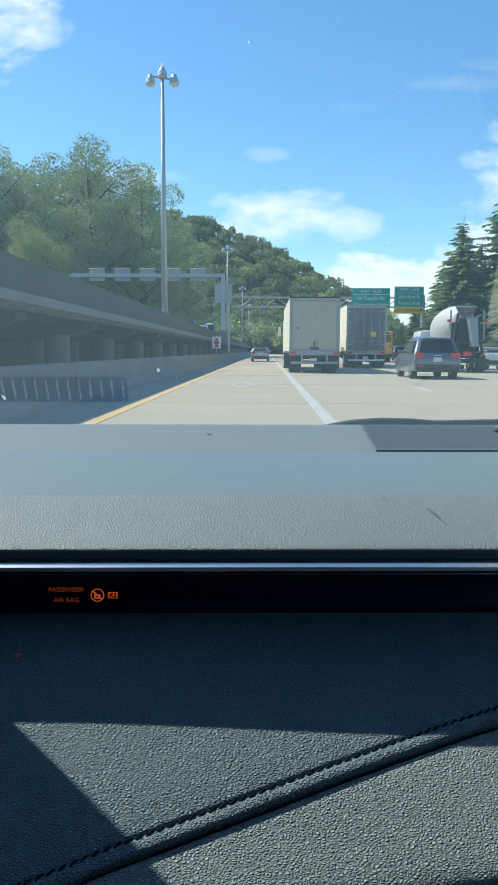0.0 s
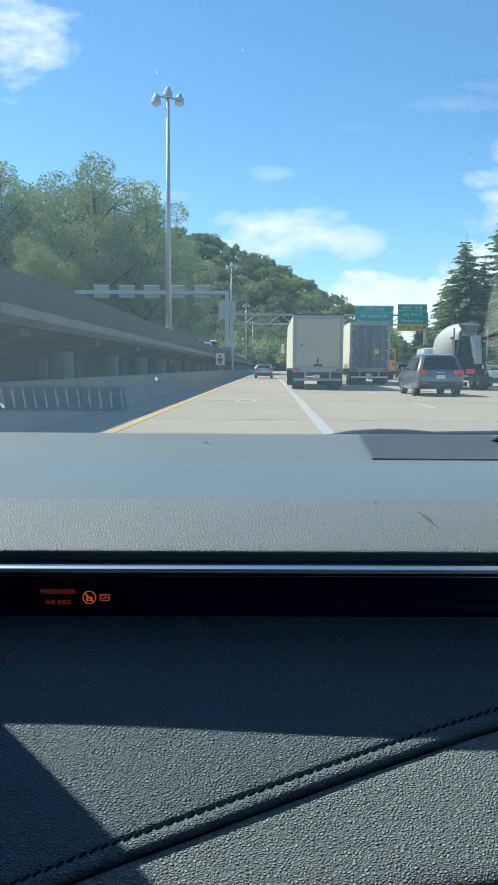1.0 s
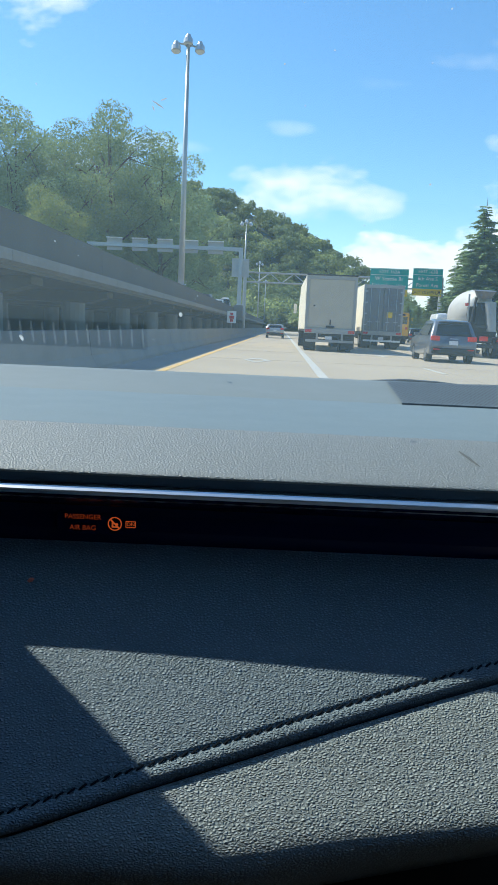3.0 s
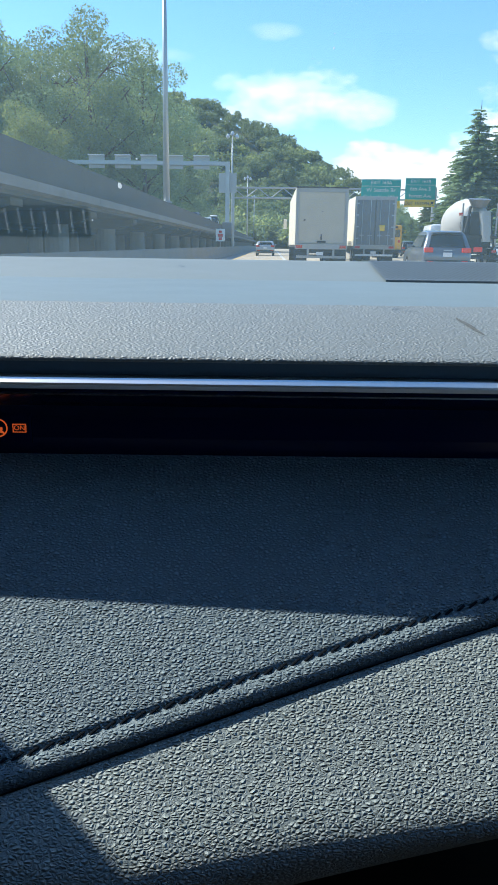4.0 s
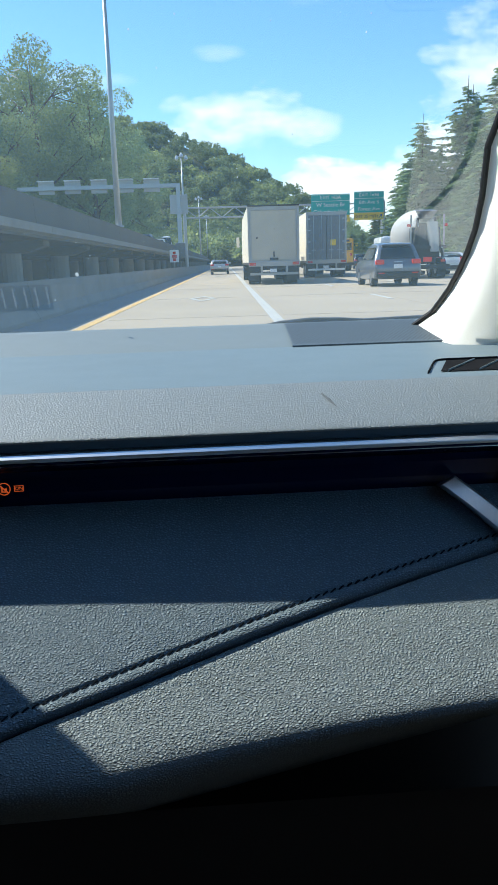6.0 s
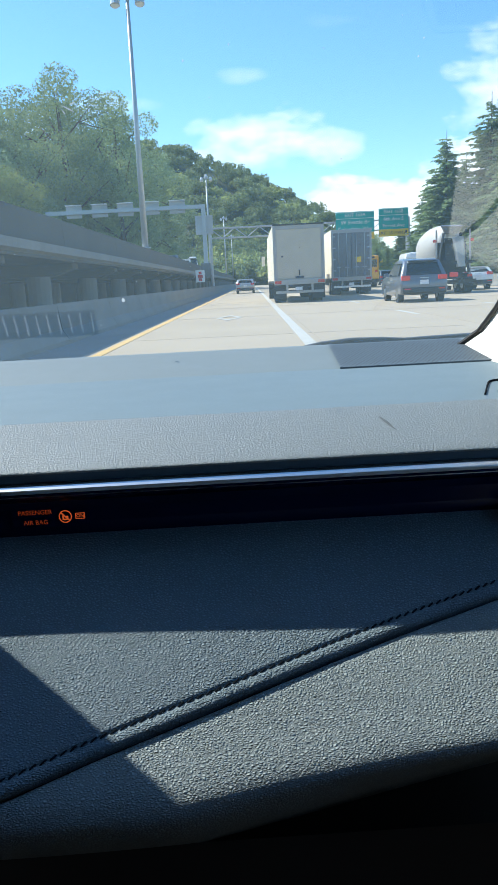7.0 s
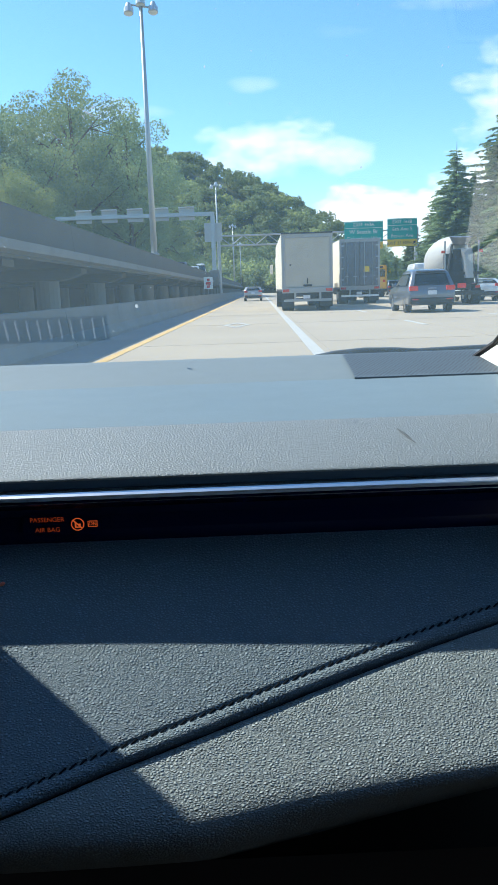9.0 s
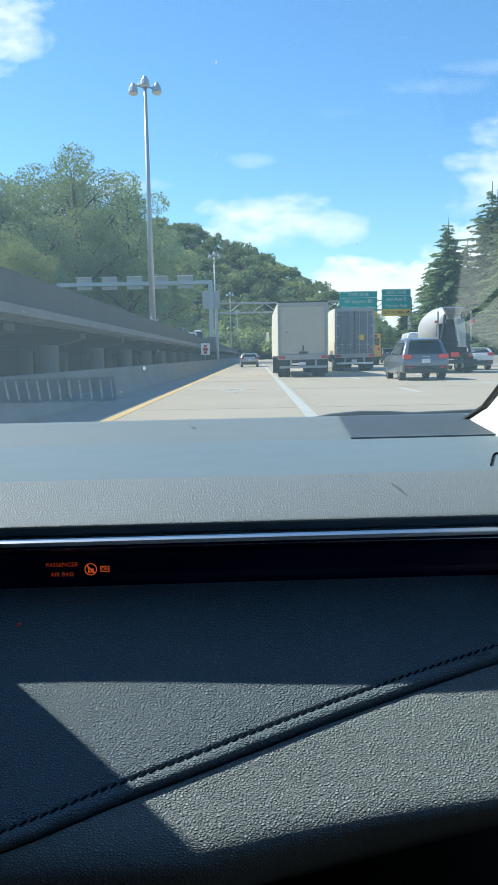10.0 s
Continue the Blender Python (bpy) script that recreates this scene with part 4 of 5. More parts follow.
def loft_car(side, half, belt, tumble, inset=0.05):
    """A body from its side outline (y, z), narrowing above the belt, rounded towards its flanks."""
    bm = bmesh.new()
    cy, cz = sum(p[0] for p in side) / len(side), sum(p[1] for p in side) / len(side)
    rows = []
    for f, k in ((-1.0, 0.88), (-0.97, 0.965), (-0.86, 1.0), (-0.4, 1.012), (0, 1.016), (0.4, 1.012), (0.86, 1.0), (0.97, 0.965), (1.0, 0.88)):
        row = []
        for y, z in side:
            yy, zz = cy + (y - cy) * (1 - (1 - k) * 0.45), cz + (z - cz) * (1 - (1 - k) * 0.7)
            w = half * f * (1 - tumble * max(0.0, z - belt))
            row.append(bm.verts.new((w, yy, zz)))
        rows.append(row)
    n = len(side)
    for a, b in zip(rows[:-1], rows[1:]):
        for i in range(n):
            bm.faces.new((a[i], a[(i + 1) % n], b[(i + 1) % n], b[i]))
    bm.faces.new(rows[0][::-1]), bm.faces.new(rows[-1])
    bmesh.ops.recalc_face_normals(bm, faces=bm.faces)
    return bm


def quad_panel(pts, mat, parent, name, label="", thick=0.02):
    """A slab on four points, proud of the body by its thickness."""
    bm = bmesh.new()
    vs = [bm.verts.new(p) for p in pts]
    f = bm.faces.new(vs)
    bm.normal_update()
    r = bmesh.ops.extrude_face_region(bm, geom=[f])
    off = f.normal * thick
    for v in [g for g in r["geom"] if isinstance(g, bmesh.types.BMVert)]:
        v.co += off
    bmesh.ops.recalc_face_normals(bm, faces=bm.faces)
    return part(name, bm, mat, parent, label)


def passenger_car(at, paint, tall, label, lit=False, long=4.6, half=0.92, turn=0.0, group="cars in traffic"):
    c = thing("car", at, label, "car", group, turn=turn)
    s = tall / 1.68
    side = [(0.10, 0.32), (0.02, 0.55), (0.0, 0.80), (0.10, 1.00), (0.42, 1.55 * s), (0.75, 1.64 * s), (1.6, 1.68 * s), (2.35, 1.60 * s), (3.05, 1.08), (4.25, 0.92), (long, 0.72), (long + 0.03, 0.40), (long - 0.1, 0.26), (2.3, 0.24)]
    part("body", loft_car(side, half, 1.0, 0.36), paint, c, smooth=True)
    zt = 1.50 * s
    yb, yt = 0.115, 0.37
    quad_panel([(-half * 0.76, yb, 1.06), (half * 0.76, yb, 1.06), (half * 0.64, yt, zt), (-half * 0.64, yt, zt)], M["car_glass"], c, "rear_window")
    for sd in (-1, 1):
        xw, xt = half * 1.0, half * (1 - 0.36 * (zt - 1.0)) * 1.005
        quad_panel([(sd * xw, 0.55, 1.06), (sd * xw, 2.75, 1.06), (sd * xt, 2.25, zt), (sd * xt, 0.72, zt)][::sd], M["car_glass"], c, "side_window")
        part("tail_lamp", box(sd * half * 0.78 - 0.17, sd * half * 0.78 + 0.17, -0.03, 0.14, 0.86, 1.04, 0.03), M["tail_lit"] if lit else M["tail_red"], c, "red tail lamp")
        part("mirror", box(sd * (half + 0.10) - 0.09, sd * (half + 0.10) + 0.09, 2.55, 2.70, 1.02, 1.16, 0.03), paint, c)
        for y in (0.85, long - 0.95):
            wheel("wheel", c, sd * (half - 0.12), y, 0.34, 0.23)
    part("rear_wiper", box(-0.22, 0.16, 0.085, 0.105, 1.08, 1.10, 0.004), M["rubber"], c)
    part("badge_bar", box(-0.16, 0.16, -0.030, -0.010, 0.93, 0.96, 0.004), M["rim"], c)
    part("spoiler", box(-half * 0.62, half * 0.62, 0.28, 0.62, zt + 0.07, zt + 0.11, 0.02), paint, c)
    for sd in (-1, 1):
        part("reflector", box(sd * half * 0.72 - 0.12, sd * half * 0.72 + 0.12, -0.075, -0.055, 0.50, 0.55, 0.004), M["tail_red"], c)
    part("bumper", box(-half * 0.92, half * 0.92, -0.06, 0.16, 0.34, 0.58, 0.05), M["black_plastic"], c)
    part("number_plate", box(-0.17, 0.17, -0.035, -0.012, 0.70, 0.86, 0.004), M["plate"], c)
    return c


passenger_car((6.75, 30.5, 0), M["car_blue"], 1.70, "blue-grey sport utility car with red tail lamps", lit=True)
passenger_car((-0.60, 78.0, 0), M["car_silver"], 1.42, "silver saloon car in the carpool lane ahead")
passenger_car((13.3, 46.0, 0), M["car_white"], 1.36, "white coupe in the outer lane")
passenger_car((16.0, 92.0, 0), M["car_dark"], 1.70, "dark sport utility car far ahead")
passenger_car((12.6, 118.0, 0), M["car_silver"], 1.45, "silver car far ahead in traffic")
passenger_car((8.6, 140.0, 0), M["car_white"], 1.45, "white car far ahead in traffic")
passenger_car((-0.4, 128.0, 0), M["car_dark"], 1.45, "dark car far ahead in the carpool lane")
for x, y, paint, tall, label in (
        (-7.6, 90, "car_white", 1.75, "white van on the viaduct"), (-7.4, 72, "car_blue", 1.6, "blue car on the viaduct"),
        (-8.0, 125, "car_silver", 1.5, "silver car on the viaduct"), (-7.5, 150, "car_blue", 1.5, "blue car far along the viaduct"), (-11.0, 112, "car_white", 1.6, "white car on the viaduct"), (-7.7, 104, "car_white", 2.5, "tall white delivery van on the viaduct")):
    passenger_car((x, y, 2.30), M[paint], tall, label, group="cars on the viaduct")


def school_bus(at):
    b = thing("school_bus", at, "yellow bus seen from behind, with dark windows", "bus", "trucks ahead")
    W = 1.22
    part("body", box(-W, W, 0, 9.5, 0.75, 3.05, 0.16), M["bus_yellow"], b)
    for x0, x1 in ((-1.02, -0.42), (0.42, 1.02)):
        part("rear_window", box(x0, x1, -0.012, 0.02, 1.95, 2.65, 0.03), M["car_glass"], b)
    part("rear_door", box(-0.36, 0.36, -0.015, 0.02, 0.95, 2.72, 0.02), M["bus_yellow"], b)
    part("door_window", box(-0.28, 0.28, -0.025, -0.012, 1.95, 2.60, 0.02), M["car_glass"], b)
    part("bumper", box(-W, W, -0.14, 0.05, 0.52, 0.80, 0.03), M["undercarriage"], b)
    part("sign_band", box(-0.8, 0.8, -0.02, 0.0, 2.76, 2.94), M["sign_black"], b)
    for sd in (-1, 1):
        part("tail_lamp", box(sd * 0.95 - 0.11, sd * 0.95 + 0.11, -0.03, 0.02, 1.45, 1.67, 0.02), M["tail_red"], b)
        wheel("wheel", b, sd * 1.0, 2.2, 0.48, 0.5)
        wheel("wheel", b, sd * 1.0, 7.8, 0.48, 0.28)
    return b


school_bus((11.2, 76, 0))


def concrete_mixer(at):
    c = thing("concrete_mixer_truck", at, "white concrete mixer truck with a stained drum", "truck", "trucks ahead")
    part("chassis", box(-0.5, 0.5, 0.2, 8.6, 0.75, 1.05, 0.02), M["undercarriage"], c)
    bm = bmesh.new()
    stations = [(0.75, 0.42, 2.86), (0.9, 0.60, 2.80), (1.5, 0.84, 2.66), (2.2, 1.04, 2.52), (2.9, 1.16, 2.38), (3.7, 1.16, 2.26), (4.9, 0.90, 2.10), (5.6, 0.55, 2.0)]
    rings = []
    for y, r, z in stations:
        rings.append([bm.verts.new((r * math.cos(k * math.tau / 28), y + 0.18 * r * math.sin(k * math.tau / 28), z + r * math.sin(k * math.tau / 28))) for k in range(28)])
    for a, b in zip(rings[:-1], rings[1:]):
        for k in range(28):
            bm.faces.new((a[k], a[(k + 1) % 28], b[(k + 1) % 28], b[k]))
    bm.faces.new(rings[0][::-1]), bm.faces.new(rings[-1])
    bmesh.ops.recalc_face_normals(bm, faces=bm.faces)
    part("drum", bm, M["drum"], c, "pale stained mixing drum", smooth=True)
    bm = bmesh.new()
    add_tube(bm, (0, 0.55, 3.02), (0, 0.50, 3.42), 0.34, 0.56, 18)
    part("hopper", bm, M["steel_door"], c, "open grey loading hopper")
    chute = bmesh.new()
    for k in range(7):
        a0, a1 = math.pi * (1.0 + k / 7), math.pi * (1.0 + (k + 1) / 7)
        q = [(0.30 * math.cos(a0), 0.20 * math.sin(a0)), (0.30 * math.cos(a1), 0.20 * math.sin(a1))]
        chute.faces.new([chute.verts.new(p) for p in ((0.25 + q[0][0], 0.25 + q[0][1], 2.85), (0.25 + q[1][0], 0.25 + q[1][1], 2.85), (0.38 + q[1][0] * 0.8, 0.10 + q[1][1], 1.35), (0.38 + q[0][0] * 0.8, 0.10 + q[0][1], 1.35))])
    part("chute", chute, M["trailer_frame"], c, "folded grey chute")
    part("cross_frame", box(-0.95, 0.95, 0.02, 0.14, 1.50, 1.66, 0.02), M["undercarriage"], c)
    for sd in (-1, 1):
        part("frame_post", tube((sd * 0.80, 0.10, 1.05), (sd * 0.42, 0.45, 3.05), 0.07, sides=8), M["undercarriage"], c)
    part("splash_plate", box(-0.42, 0.10, 0.24, 0.30, 1.70, 2.80, 0.02), M["undercarriage"], c)
    part("water_tank", tube((-0.95, 0.75, 1.42), (-0.25, 0.75, 1.42), 0.22, sides=14), M["steel"], c)
    part("pedestal", box(-0.75, 0.75, 0.5, 1.0, 1.05, 2.6, 0.04), M["undercarriage"], c)
    for sd in (-1, 1):
        part("ladder", box(sd * 0.85 - 0.04, sd * 0.85 + 0.04, 0.15, 0.23, 0.9, 3.2), M["trailer_frame"], c)
        part("fender", box(sd * 1.0 - 0.28, sd * 1.0 + 0.28, 0.8, 3.4, 1.10, 1.18, 0.02), M["car_white"], c)
        part("tail_lamp", box(sd * 0.80 - 0.12, sd * 0.80 + 0.12, 0.0, 0.06, 0.84, 0.96, 0.01), M["tail_red"], c)
        part("marker_lamp", box(sd * 0.95 - 0.09, sd * 0.95 + 0.09, 0.1, 0.16, 2.6, 2.74, 0.01), M["tail_red"], c)
        for y in (1.4, 2.7, 7.6):
            wheel("wheel", c, sd * 1.0, y, 0.52, 0.45 if y < 5 else 0.28)
    part("rear_bumper", box(-1.15, 1.15, 0.0, 0.12, 0.50, 0.72, 0.02), M["undercarriage"], c)
    part("stop_lamp", box(-0.22, 0.22, -0.02, 0.06, 0.86, 1.10, 0.03), M["tail_lit"], c, "lit red stop lamp")
    part("cab", box(-1.2, 1.2, 6.4, 8.6, 0.95, 2.35, 0.25), M["car_white"], c)
    return c


concrete_mixer((10.35, 40, 0))


# ---- the car that carries the camera: dashboard ----
PANEL = [(0.4420, -0.1490), (0.4170, -0.1650), (0.3600, -0.2080), (0.3185, -0.2435), (0.3125, -0.2530), (0.3128, -0.2620), (0.3260, -0.2800), (0.3620, -0.3120)]


def on_panel(s):
    """The panel's (y, z) and outward normal at the length s down from its upper edge."""
    for (y0, z0), (y1, z1) in zip(PANEL[:-1], PANEL[1:]):
        d = math.hypot(y1 - y0, z1 - z0)
        if s <= d:
            k = s / d
            return (y0 + (y1 - y0) * k, z0 + (z1 - z0) * k), ((z1 - z0) / d, -(y1 - y0) / d)
        s -= d
    return PANEL[-1], (-1.0, 0.0)


def smooth_panel(s, reach=0.008):
    """The same with its corners rounded."""
    ks = (-1, -0.5, 0, 0.5, 1)
    ps = [on_panel(max(0.0, s + k * reach)) for k in ks]
    y, z = sum(p[0][0] for p in ps) / 5, sum(p[0][1] for p in ps) / 5
    n = Vector((sum(p[1][0] for p in ps), sum(p[1][1] for p in ps))).normalized()
    return (y, z), (n.x, n.y)


def panel_s(y):
    """The length down the panel at which it has this y."""
    s = 0.0
    for (y0, z0), (y1, z1) in zip(PANEL[:-1], PANEL[1:]):
        d = math.hypot(y1 - y0, z1 - z0)
        if y1 <= y <= y0:
            return s + d * (y0 - y) / (y0 - y1)
        s += d
    return s


SEAM = [(-0.60, 0.3130), (-0.30, 0.3131), (-0.20, 0.3134), (-0.115, 0.3175), (-0.060, 0.3330), (0.040, 0.3610), (0.128, 0.3840), (0.196, 0.4000), (0.26, 0.413), (0.34, 0.428), (0.60, 0.436)]


def seam_s(x):
    for (a, ya), (b, yb) in zip(SEAM[:-1], SEAM[1:]):
        if a <= x <= b:
            k = (x - a) / (b - a)
            return panel_s(ya + (yb - ya) * k)
    return panel_s(SEAM[-1][1])


SEAM_TRIM = [(-0.60, 0.0), (-0.20, 0.0080), (-0.15, 0.0079), (-0.09, -0.0004), (-0.03, 0.0009), (0.03, 0.0013), (0.09, -0.0003), (0.15, -0.0001), (0.20, -0.0012), (0.60, -0.0012)]
STITCH_UP = 0.0082


def seam_trim(x):
    for (a, da), (b, db) in zip(SEAM_TRIM[:-1], SEAM_TRIM[1:]):
        if a <= x <= b:
            return da + (db - da) * (x - a) / (b - a)
    return 0.0


def seam_smooth(x):
    return sum(seam_s(x + d) + seam_trim(x + d) for d in (-0.03, -0.015, 0, 0.015, 0.03)) / 5


dash = thing("dashboard", (0, 0, EYE), "dark grey leather-grained car dashboard, sunlit in patches", "dashboard", turn=CAR_TURN)
XS = spread(-0.75, 0.36, 112)


def lay(x, s, lift=0.0):
    """A point on the panel, which is slightly hollow towards the passenger's door."""
    rise = 0.150 * max(0.0, x + 0.015) * min(1.2, (s / 0.158) ** 3)
    (y, z), n = smooth_panel(s + rise)
    y, z = y + 0.76 * rise, z + 0.65 * rise
    k = min(1.0, max(0.0, (x + 0.12) / 0.25))
    lift -= 0.0045 * k * k * (3 - 2 * k) * min(1.0, s / 0.03)
    return (x, y + n[0] * lift, z + n[1] * lift)


def upper_panel():
    bm = bmesh.new()
    rows = []
    for x in XS:
        end = seam_smooth(x)
        row = [bm.verts.new(lay(x, (end - 0.0115) * k / 20, 0.0018)) for k in range(21)]
        for up, lift in ((0.0100, 0.0017), (0.0090, 0.0011), (0.0082, 0.0007), (0.0074, 0.0012), (0.0062, 0.0019), (0.0042, 0.0023), (0.0022, 0.0021), (0.0012, 0.0016)):
            row.append(bm.verts.new(lay(x, end - up, lift)))
        row.append(bm.verts.new(lay(x, end - 0.0002, 0.0008)))
        row.append(bm.verts.new(lay(x, end + 0.0004, -0.0008)))
        row.append(bm.verts.new(lay(x, end + 0.0004, -0.005)))
        rows.append(row)
    for a, b in zip(rows[:-1], rows[1:]):
        for k in range(len(a) - 1):
            bm.faces.new((a[k], a[k + 1], b[k + 1], b[k]))
    bmesh.ops.recalc_face_normals(bm, faces=bm.faces)
    return part("padded_panel", bm, M["leather"], dash, "dark grained leather pad with a stitched edge", smooth=True)


def lower_panel():
    bm = bmesh.new()
    rows = []
    total = 0.245
    for x in XS:
        start = seam_smooth(x) + 0.0019
        row = [bm.verts.new(lay(x, start, -0.008)), bm.verts.new(lay(x, start, -0.0020)), bm.verts.new(lay(x, start + 0.0012, -0.0012))]
        row += [bm.verts.new(lay(x, start + 0.0012 + (total - start) * k / 30, -0.0012 + 0.0012 * min(1.0, k / 12))) for k in range(1, 31)]
        rows.append(row)
    for a, b in zip(rows[:-1], rows[1:]):
        for k in range(len(a) - 1):
            bm.faces.new((a[k], a[k + 1], b[k + 1], b[k]))
    bmesh.ops.recalc_face_normals(bm, faces=bm.faces)
    return part("lower_panel", bm, M["lower"], dash, "dark grained lower dashboard panel", smooth=True)


upper_panel()
lower_panel()


def stitches():
    """A row of short slanted threads a finger's width above the seam."""
    bm = bmesh.new()
    arc = [(-0.0021, -0.0009, -0.0008), (-0.0015, -0.0006, 0.0001), (-0.0005, -0.0002, 0.0005), (0.0006, 0.0002, 0.0005), (0.0015, 0.0006, 0.0001), (0.0021, 0.0009, -0.0008)]
    for p, q in zip(arc[:-1], arc[1:]):
        add_tube(bm, p, q, 0.00052, 0.00052, 6)
    first = part("stitch", bm, M["thread"], dash)
    x, k = -0.19, 0
    while x < 0.30:
        s = seam_smooth(x) - STITCH_UP
        p, q = Vector(lay(x, s, 0.0011)), Vector(lay(x + 0.004, seam_smooth(x + 0.004) - STITCH_UP, 0.0011))
        (_, _), n = smooth_panel(s)
        up = Vector((0, n[0], n[1]))
        ax = (q - p).normalized()
        m = Matrix((ax, up.cross(ax), up)).transposed().to_4x4()
        ob = first if k == 0 else first.copy()
        if k:
            scene.collection.objects.link(ob)
        ob.matrix_basis = Matrix.Translation(p) @ m
        x += 0.0052 / math.sqrt(1 + 0.35 ** 2)
        k += 1


stitches()

# the top pad: from the rounded near edge up to a crest, then down to the glass
TOP = [(0.4150, -0.1050), (0.4134, -0.1043), (0.4132, -0.1036), (0.4142, -0.1028), (0.4200, -0.1011), (0.4350, -0.0973), (0.4550, -0.0928), (0.4750, -0.0894), (0.4900, -0.0877)]
MID = [(0.4900, -0.0877), (0.53, -0.0868), (0.58, -0.0863), (0.64, -0.0859), (0.6900, -0.0852)]
REAR = [(0.6900, -0.0852), (0.6940, -0.0846), (0.73, -0.0815), (0.77, -0.0776), (0.800, -0.0746), (0.8187, -0.0733), (0.828, -0.0757), (0.838, -0.0900), (0.847, -0.1040), (0.852, -0.1080)]


def pad_z(y):
    """Height of the dashboard's top at the depth y."""
    line = TOP[2:] + MID[1:] + REAR[1:6]
    for (a, za), (b, zb) in zip(line[:-1], line[1:]):
        if a <= y <= b:
            return za + (zb - za) * (y - a) / (b - a)
    return line[-1][1]


part("top_pad", sweep(TOP, XS), M["dash"], dash, "grained dashboard top pad, pale in the sun", smooth=True)
part("pad_face", sweep([(0.4300, -0.1112), (0.4180, -0.1106), (0.4166, -0.1080), (0.4150, -0.1050)], XS), M["pad_face"], dash, "dark smooth face under the pad edge", smooth=True)
part("mid_pad", sweep(MID, XS), M["dash_mid"], dash, "smoother middle of the dashboard top", smooth=True)
part("rear_pad", sweep(REAR, XS), M["dash_smooth"], dash, "smoother rear part of the dashboard top", smooth=True)
part("pad_core", box(-0.75, 0.36, 0.452, 0.845, -0.30, -0.122), M["black_plastic"], dash)

# gap, chrome strip and black display strip under the pad
part("chrome_strip", sweep([(0.4300, -0.1112), (0.4130, -0.1105), (0.4113, -0.1107), (0.4092, -0.1124), (0.4089, -0.1132), (0.4100, -0.1149), (0.4300, -0.1152)], XS, True), M["chrome"], dash, "bright satin chrome strip")
part("strip_lip", sweep([(0.4300, -0.1153), (0.4118, -0.1153), (0.4114, -0.1163), (0.4124, -0.1171), (0.4300, -0.1174)], XS, True), M["gloss_black"], dash)
part("fine_chrome_line", sweep([(0.4170, -0.1175), (0.4153, -0.1178), (0.4152, -0.1183), (0.4180, -0.1187)], XS), M["chrome"], dash)
part("display_strip", sweep([(0.4190, -0.1180), (0.4365, -0.1270), (0.4400, -0.1325), (0.4408, -0.1420), (0.4425, -0.1500)], XS), M["gloss_black"], dash, "glossy black strip with the airbag indicator")


def face_pose(x, z):
    """On the black strip, a hair proud of it, facing the seats."""
    return Matrix.Translation((x, 0.4385, z)) @ pose(0, 0, 0, 90)


ind = part("airbag_indicator", box(-0.121, -0.074, 0.4390, 0.4402, -0.1440, -0.1310), M["gloss_black"], dash, "amber passenger airbag indicator")
letters("PASSENGER", 0.0040, M["amber"], ind, face_pose(-0.1062, -0.1342))
letters("AIR BAG", 0.0040, M["amber"], ind, face_pose(-0.1062, -0.1405))


def ring(bm, cx, cz, r0, r1, n=28):
    a = [bm.verts.new((cx + r0 * math.cos(k * math.tau / n), cz + r0 * math.sin(k * math.tau / n), 0)) for k in range(n)]
    b = [bm.verts.new((cx + r1 * math.cos(k * math.tau / n), cz + r1 * math.sin(k * math.tau / n), 0)) for k in range(n)]
    for k in range(n):
        bm.faces.new((a[k], a[(k + 1) % n], b[(k + 1) % n], b[k]))


bm = bmesh.new()
ring(bm, 0, 0, 0.0034, 0.0040)
c, s = 0.7071, 0.7071
bm.faces.new([bm.verts.new(p) for p in ((-0.0036 * c - 0.0003, 0.0036 * s - 0.0003, 0.0001), (0.0036 * c - 0.0003, -0.0036 * s - 0.0003, 0.0001), (0.0036 * c + 0.0003, -0.0036 * s + 0.0003, 0.0001), (-0.0036 * c + 0.0003, 0.0036 * s + 0.0003, 0.0001))])
for x0, x1, z0, z1 in ((-0.0018, -0.0008, -0.0016, 0.0008), (-0.0018, 0.0014, -0.0022, -0.0014), (0.0004, 0.0018, -0.0010, 0.0004)):
    bm.faces.new([bm.verts.new(p) for p in ((x0, z0, 0), (x1, z0, 0), (x1, z1, 0), (x0, z1, 0))])
bmesh.ops.transform(bm, matrix=face_pose(-0.0880, -0.1375), verts=bm.verts)
part("crossed_out_symbol", bm, M["amber_bright"], ind)
bm = bmesh.new()
w, h, t = 0.0029, 0.0019, 0.0004
for x0, x1, z0, z1 in ((-w, w, h - t, h), (-w, w, -h, -h + t), (-w, -w + t, -h, h), (w - t, w, -h, h)):
    bm.faces.new([bm.verts.new(p) for p in ((x0, z0, 0), (x1, z0, 0), (x1, z1, 0), (x0, z1, 0))])
bmesh.ops.transform(bm, matrix=face_pose(-0.0790, -0.1375), verts=bm.verts)
part("indicator_box", bm, M["amber_bright"], ind)
letters("ON", 0.0030, M["amber_bright"], ind, face_pose(-0.0790, -0.1375))


